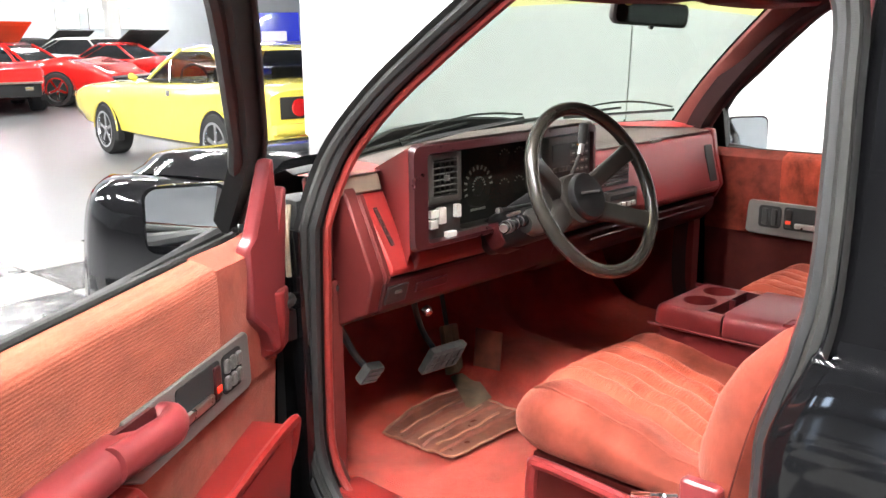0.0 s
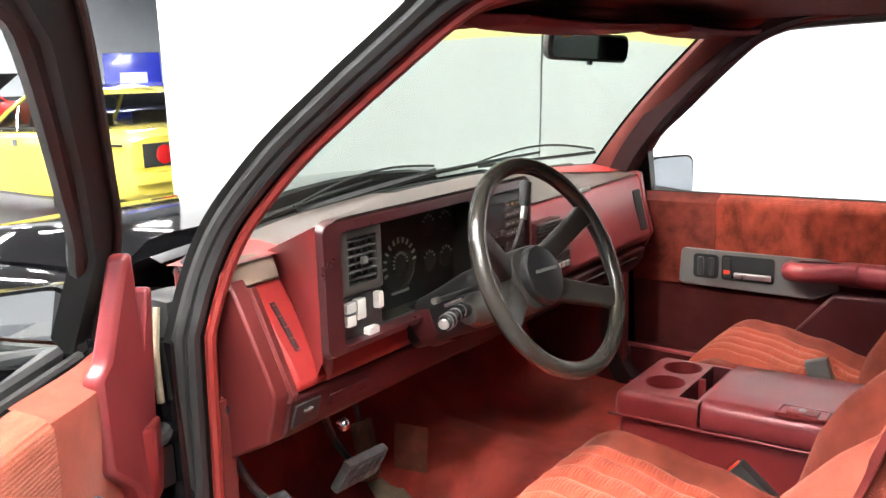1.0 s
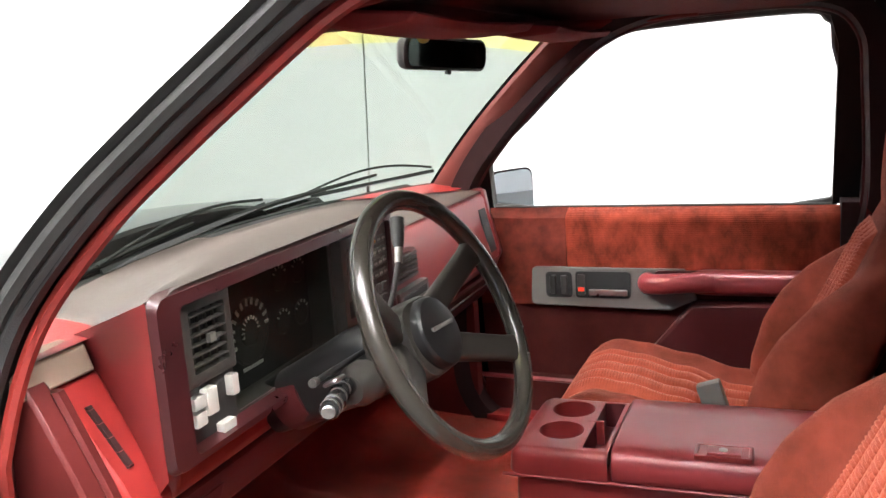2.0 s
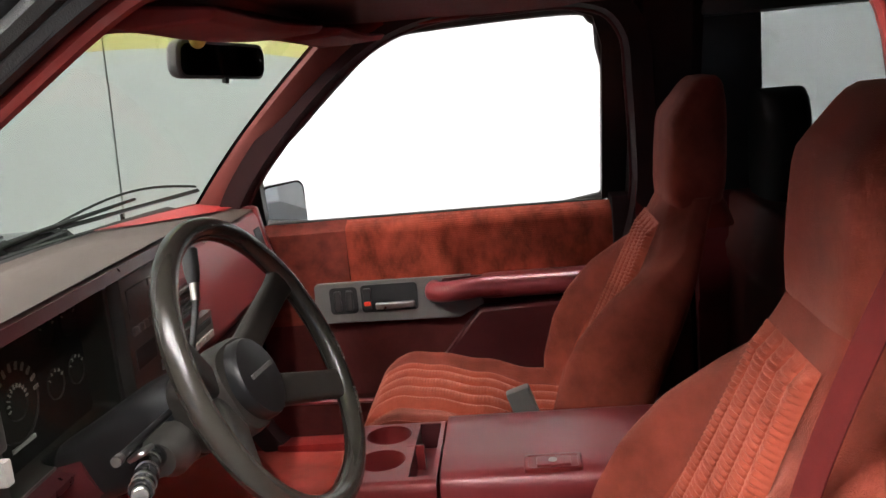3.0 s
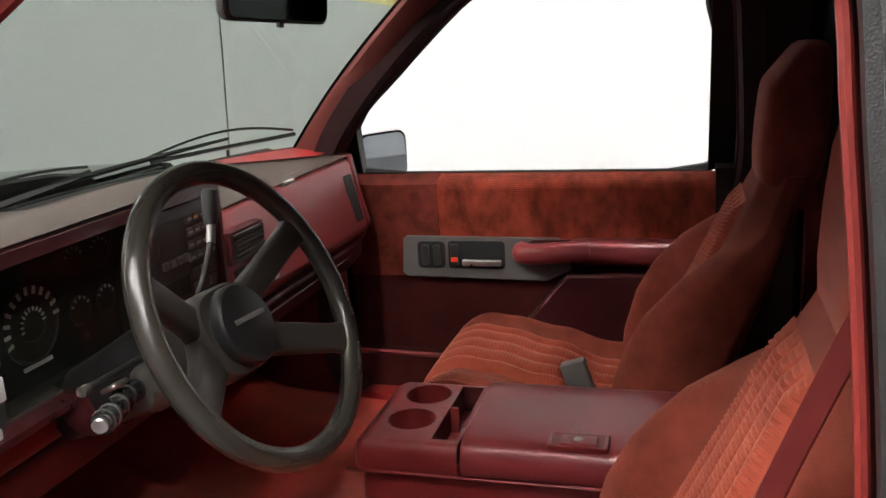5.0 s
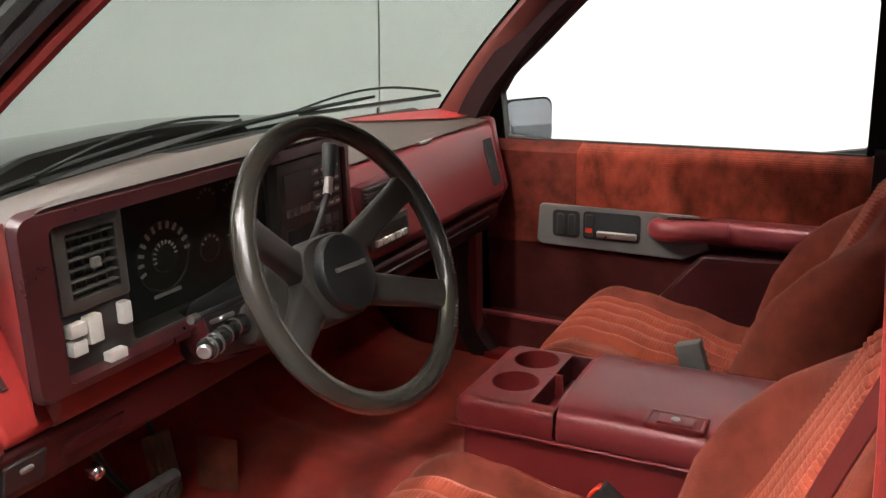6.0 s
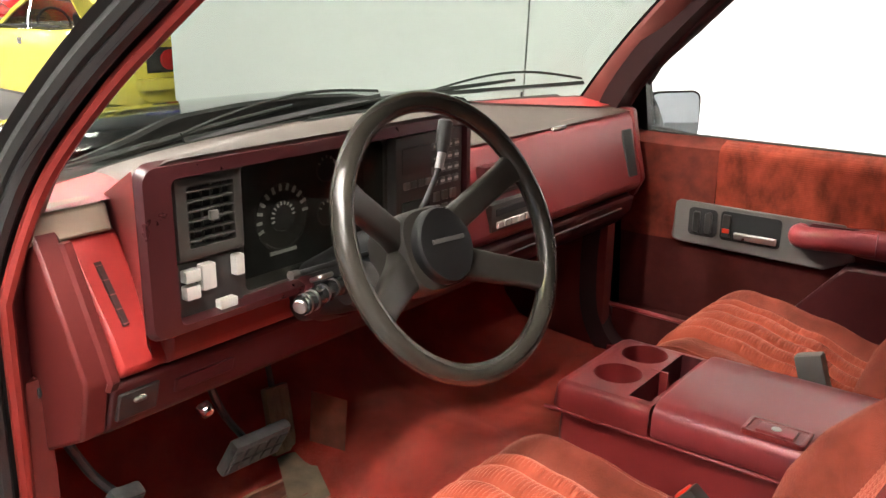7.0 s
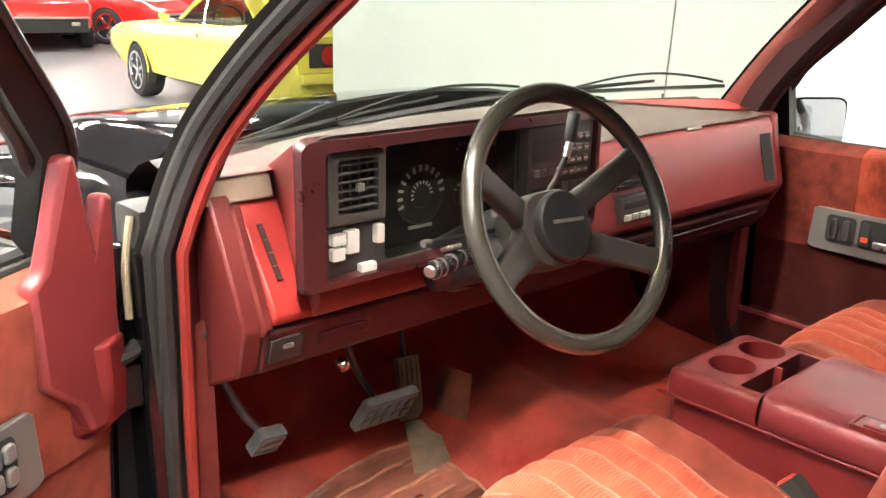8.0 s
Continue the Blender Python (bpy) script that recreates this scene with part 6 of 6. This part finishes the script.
def coupe(name, m, paint, label, stations, wheels, cab, rim, roof_mat=None, hood_up=None, hood_mat=None, front="bar", tail=False, category="car", glass=None):
    """A car body from stations (y, half width, bottom, shoulder, top), y ahead."""
    car = thing(name, m, label, category, "classic cars on show")
    ys = [s[0] for s in stations]
    cols = [list(zip(ys, [s[i] for s in stations])) for i in range(1, 5)]
    rings = []
    n = 44
    for k in range(n + 1):
        y = lerp(ys[0], ys[-1], k / n)
        w, zb, zs, zt = (smooth1(y, c) for c in cols)
        half = [V(0.0, y, zb), V(w * 0.86, y, zb), V(w * 0.955, y, zb + 0.05), V(w * 0.985, y, lerp(zb, zs, 0.4)), V(w, y, lerp(zb, zs, 0.72)), V(w * 0.985, y, lerp(zb, zs, 0.92)), V(w * 0.93, y, zs),
                V(w * 0.75, y, lerp(zs, zt, 0.6)), V(w * 0.4, y, lerp(zs, zt, 0.95)), V(0.0, y, zt)]
        rings.append(half + [V(-p.x, p.y, p.z) for p in reversed(half[1:-1])])
    part("body", loft(rings), paint, car, smooth=50)
    for wx, wy, r, wd in wheels:
        for s in (-1, 1):
            z0 = r
            wx = smooth1(wy, cols[0]) + 0.004 - wd * 0.44
            arch = [V(s * (wx + wd * 0.44), wy + 1.10 * r * math.cos(a), z0 + 1.10 * r * math.sin(a)) for a in (math.pi * q / 16 for q in range(17))]
            part("wheel_arch", loft([arch + [V(s * (wx + wd * 0.44), wy - 1.10 * r, z0 - 0.12), V(s * (wx + wd * 0.44), wy + 1.10 * r, z0 - 0.12)],
                                     [V(s * (wx + wd * 0.10), p.y, p.z) for p in arch] + [V(s * (wx + wd * 0.10), wy - 1.10 * r, z0 - 0.12), V(s * (wx + wd * 0.10), wy + 1.10 * r, z0 - 0.12)]]), M["under"], car)
            part("arch_lip", tube([p + V(s * 0.004, 0, 0) for p in arch], 0.009, 6), paint, car)
            wheel_parts(car, s * (wx + wd * 0.02), wy, r, wd, rim)
    yr0, yr1, yf1, yf0, w0, w1, zb, zt = cab
    def loopz(f, grow=0.0):
        a, b, w, z = lerp(yr0, yr1, f), lerp(yf0, yf1, f), lerp(w0, w1, f) + grow, lerp(zb, zt, f)
        return [V(w * 0.90, b, z), V(w, b - 0.20, z), V(w, a + 0.25, z), V(w * 0.88, a, z), V(-w * 0.88, a, z), V(-w, a + 0.25, z), V(-w, b - 0.20, z), V(-w * 0.90, b, z)]
    part("glasshouse", loft([loopz(0), loopz(0.5, 0.01), loopz(0.95)]), glass or M["car_glass"], car, "dark car windows")
    if glass:
        part("cabin", rbox((-w0 * 0.9, yr0 + 0.3, zb - 0.05), (w0 * 0.9, yf0 - 0.1, zb + 0.03), 0.02), M["interior_dark"], car)
        for sx in (-0.36, 0.36):
            part("front_seat", rbox((sx - 0.22, -0.85, zb - 0.05), (sx + 0.22, -0.70, zb + 0.17), 0.05, 3), M["interior_dark"], car)
        part("steering_ring", tube([V(-0.36 + 0.17 * math.cos(2 * math.pi * k / 24), 0.12 + 0.05 * math.sin(2 * math.pi * k / 24), zb + 0.03 + 0.16 * math.sin(2 * math.pi * k / 24)) for k in range(24)], 0.014, 6, True), M["interior_dark"], car)
    rm = roof_mat or paint
    part("roof", loft([loopz(0.93, 0.012), loopz(1.0, 0.0), [V(p.x * 0.8, lerp(p.y, (yr1 + yf1) / 2, 0.2), zt + 0.035) for p in loopz(1.0)]]), rm, car, smooth=60)
    for s in (-1, 1):
        a, b = loopz(0)[0 if s > 0 else 7], loopz(0.97)[0 if s > 0 else 7]
        part("pillar", tube([a, lerp(a, b, 0.5) + V(s * 0.012, 0, 0.01), b], 0.024, 6), rm, car)
        i = 2 if s > 0 else 5
        j = 3 if s > 0 else 4
        a0, b0 = loopz(0, 0.012), loopz(0.97, 0.012)
        part("rear_pillar", loft([[a0[i] + V(0, 0.02, 0), a0[j], b0[j], b0[i] + V(0, 0.10, 0)], [a0[i] + V(-s * 0.04, 0.02, 0), a0[j] + V(-s * 0.03, 0.03, 0), b0[j] + V(-s * 0.03, 0.03, 0), b0[i] + V(-s * 0.04, 0.10, 0)]]), rm, car)
    yN, yT = ys[-1], ys[0]
    wn, zbn, zsn, ztn = stations[-1][1:]
    if front == "bar":
        part("bumper", rbox((-wn * 1.04, yN - 0.02, zbn + 0.17), (wn * 1.04, yN + 0.05, zbn + 0.205), 0.012), M["steel"], car)
        part("grille", rbox((-wn * 1.0, yN - 0.10, zbn - 0.06), (wn * 1.0, yN + 0.02, zbn + 0.165), 0.02), M["under"], car)
        for s in (-1, 1):
            part("parking_lamp", rbox((s * wn * 0.72 - 0.07, yN + 0.012, zbn + 0.05), (s * wn * 0.72 + 0.07, yN + 0.03, zbn + 0.12), 0.015), M["chrome"], car)
    else:
        part("grille", rbox((-wn * 0.85, yN - 0.03, zsn - 0.18), (wn * 0.85, yN + 0.015, zsn - 0.04), 0.02), M["under"], car)
        part("bumper", rbox((-wn * 0.98, yN - 0.03, zbn + 0.06), (wn * 0.98, yN + 0.06, zbn + 0.16), 0.03), paint, car)
    if tail:
        wt, zbt, zst, ztt = stations[0][1:]
        part("tail_panel", rbox((-wt * 0.86, yT - 0.012, zst - 0.24), (wt * 0.86, yT + 0.02, zst - 0.03), 0.02), M["under"], car)
        for s in (-1, 1):
            part("tail_lamp", lathe([(0.085, 0), (0.085, 0.012), (0.06, 0.02), (0.0, 0.022)], 20, pose(s * wt * 0.62, yT - 0.010, zst - 0.135, 90, 0, 0)), M["tail_red"], car, "round red tail lamp")
            part("tail_lamp", lathe([(0.07, 0), (0.07, 0.012), (0.05, 0.02), (0.0, 0.022)], 20, pose(s * wt * 0.36, yT - 0.010, zst - 0.135, 90, 0, 0)), M["tail_red"], car, "round red tail lamp")
            part("side_marker", rbox((s * (wt * 0.995) - 0.012, yT + 0.22, zst - 0.30), (s * (wt * 0.995) + 0.012, yT + 0.38, zst - 0.25), 0.005), M["tail_red"], car)
            part("side_stripe", rbox((s * 0.905 - 0.008, yT + 0.05, zst - 0.045), (s * 0.905 + 0.008, yT + 1.0, zst - 0.025), 0.003), M["under"], car)
            part("front_marker", rbox((s * (wn * 1.0) - 0.012, yN - 0.22, zsn - 0.20), (s * (wn * 1.0) + 0.012, yN - 0.06, zsn - 0.15), 0.005), M["amber"], car)
        part("rear_bumper", rbox((-wt * 0.98, yT - 0.08, zbt + 0.10), (wt * 0.98, yT + 0.05, zbt + 0.20), 0.03), paint, car)
    if hood_up:
        hy, hl, hw, ang = hood_up
        zt = smooth1(hy, cols[3])
        mh = pose(0, hy, zt, ang, 0, 0)
        h = part("raised_hood", rbox((-hw, 0.0, 0.0), (hw, hl, 0.03), 0.012, 2, mh), hood_mat or paint, car, "raised hood")
        part("hood_liner", rbox((-hw * 0.9, 0.08, -0.012), (hw * 0.9, hl - 0.08, 0.0), 0.01, 1, mh), M["white_paint"] if hood_mat is M["blue_paint"] else hood_mat, h)
        if hood_mat is M["blue_paint"]:
            part("hood_panel", rbox((-hw * 0.45, 0.05, 0.03), (hw * 0.5, hl * 0.62, 0.045), 0.01, 1, mh), M["white_paint"], h, "white panel of the raised hood")
        part("engine_bay", rbox((-hw * 0.9, hy, zt - 0.10), (hw * 0.9, hy + hl * 0.95, zt + 0.012), 0.02), M["under"], car)
    return car


MUSCLE = [(-2.25, 0.86, 0.38, 0.86, 0.90), (-2.10, 0.90, 0.30, 0.90, 0.95), (-1.4, 0.945, 0.27, 0.94, 0.97), (-0.5, 0.935, 0.25, 0.90, 0.94), (0.5, 0.93, 0.25, 0.88, 0.94), (1.3, 0.935, 0.27, 0.86, 0.91),
          (2.10, 0.925, 0.32, 0.82, 0.86), (2.42, 0.90, 0.40, 0.76, 0.80), (2.54, 0.84, 0.46, 0.69, 0.71)]
yc = coupe("classic_car", pose(3.99, 7.72, GZ, 0, 0, -4.0), M["yellow"], "lemon yellow muscle coupe with chrome five-spoke wheels", MUSCLE,
           [(0.74, 1.40, 0.31, 0.24), (0.72, -1.36, 0.325, 0.27)], (-1.75, -1.05, 0.05, 0.62, 0.80, 0.60, 0.90, 1.27), M["chrome"], tail=True, front="panel", glass=M["glass_dark"])
part("door_mirror", tube([V(-0.90, 0.50, 0.94), V(-0.97, 0.50, 0.97), V(-0.98, 0.44, 0.975)], 0.036, 10), M["yellow"], yc)
for s in (-1, 1):
    part("door_handle", rbox((s * 0.945 - 0.015, -0.42, 0.78), (s * 0.945 + 0.015, -0.34, 0.84), 0.008), M["chrome"], yc)
    part("side_window_trim", tube([V(s * 0.80, 0.52, 0.925), V(s * 0.82, -0.2, 0.935), V(s * 0.81, -0.95, 0.95)], 0.014, 6), M["under"], yc)

SPORT = [(-2.15, 0.78, 0.40, 0.80, 0.84), (-1.95, 0.84, 0.30, 0.84, 0.90), (-1.25, 0.88, 0.22, 0.92, 0.94), (-0.5, 0.80, 0.20, 0.84, 0.86), (0.4, 0.82, 0.20, 0.84, 0.88), (1.30, 0.88, 0.22, 0.93, 0.90),
         (1.9, 0.86, 0.28, 0.82, 0.80), (2.25, 0.80, 0.34, 0.64, 0.68), (2.36, 0.72, 0.38, 0.58, 0.60)]
SW = [(0.72, 1.25, 0.33, 0.24), (0.72, -1.24, 0.335, 0.26)]
SC = (-1.15, -0.65, -0.10, 0.42, 0.68, 0.50, 0.86, 1.20)
coupe("classic_car", pose(5.15, 18.7, GZ, 0, 0, 166) @ Matrix.Scale(1.08, 4), M["red_paint"], "gloss red sports coupe with chrome front bumper", SPORT, SW, SC, M["steel"])
coupe("classic_car", pose(6.40, 19.5, GZ, 0, 0, 214) @ Matrix.Scale(1.10, 4), M["red_paint"], "gloss red sports coupe parked beside another", SPORT, SW, SC, M["chrome"])
coupe("classic_car", pose(9.7, 20.8, GZ, 0, 0, 210) @ Matrix.Scale(1.08, 4), M["red_paint"], "dark red sports coupe in the second row", SPORT, SW, SC, M["chrome"])
coupe("classic_car", pose(10.3, 23.6, GZ, 0, 0, 200) @ Matrix.Scale(1.12, 4), M["white_paint"], "cream white hardtop coupe with black raised hood", MUSCLE, [(0.74, 1.42, 0.33, 0.26), (0.72, -1.36, 0.345, 0.30)],
      (-1.75, -1.05, 0.05, 0.62, 0.80, 0.60, 0.90, 1.30), M["chrome"], hood_up=(0.75, 1.0, 0.70, 32), hood_mat=M["under"])
coupe("classic_car", pose(6.3, 23.2, GZ, 0, 0, 190) @ Matrix.Scale(1.12, 4), M["orange_paint"], "orange red coupe with its hood raised", MUSCLE, [(0.74, 1.42, 0.33, 0.26), (0.72, -1.36, 0.345, 0.30)],
      (-1.75, -1.05, 0.05, 0.62, 0.80, 0.60, 0.90, 1.30), M["chrome"], hood_up=(0.75, 1.2, 0.78, 36), hood_mat=M["orange_paint"])
coupe("classic_car", pose(9.7, 27.0, GZ, 0, 0, 205) @ Matrix.Scale(1.12, 4), M["under"], "black coupe with its black hood raised", MUSCLE, [(0.74, 1.42, 0.33, 0.26), (0.72, -1.36, 0.345, 0.30)],
      (-1.75, -1.05, 0.05, 0.62, 0.80, 0.60, 0.90, 1.30), M["chrome"], hood_up=(0.75, 1.0, 0.70, 34), hood_mat=M["under"])
coupe("classic_car", pose(8.1, 12.4, GZ, 0, 0, -36), M["blue_paint"], "deep blue coupe with its blue and white hood raised", MUSCLE, [(0.74, 1.42, 0.33, 0.26), (0.72, -1.36, 0.345, 0.30)],
      (-1.75, -1.05, 0.05, 0.62, 0.80, 0.60, 0.90, 1.30), M["chrome"], hood_up=(0.75, 0.95, 0.50, 80), hood_mat=M["blue_paint"])

# ---------------- checkered tiles under the truck ----------------
TS = 0.61


def tile_mesh(name, material):
    bm = rbox((0.003, 0.003, 0.0), (TS - 0.003, TS - 0.003, 0.006), 0.003, 1)
    me = bpy.data.meshes.new(name)
    bm.to_mesh(me)
    bm.free()
    me.materials.append(material)
    return me


tw, tb = tile_mesh("tile", M["tile_white"]), tile_mesh("tile_dark", M["tile_black"])
for i in range(-11, 5):
    for j in range(-9, 8):
        ob = new("tile", tw if (i + j) % 2 else tb)
        ob.parent = floor
        ob.matrix_basis = pose(0.05 + i * TS, 4.62 - TS * (8 - j), GZ)
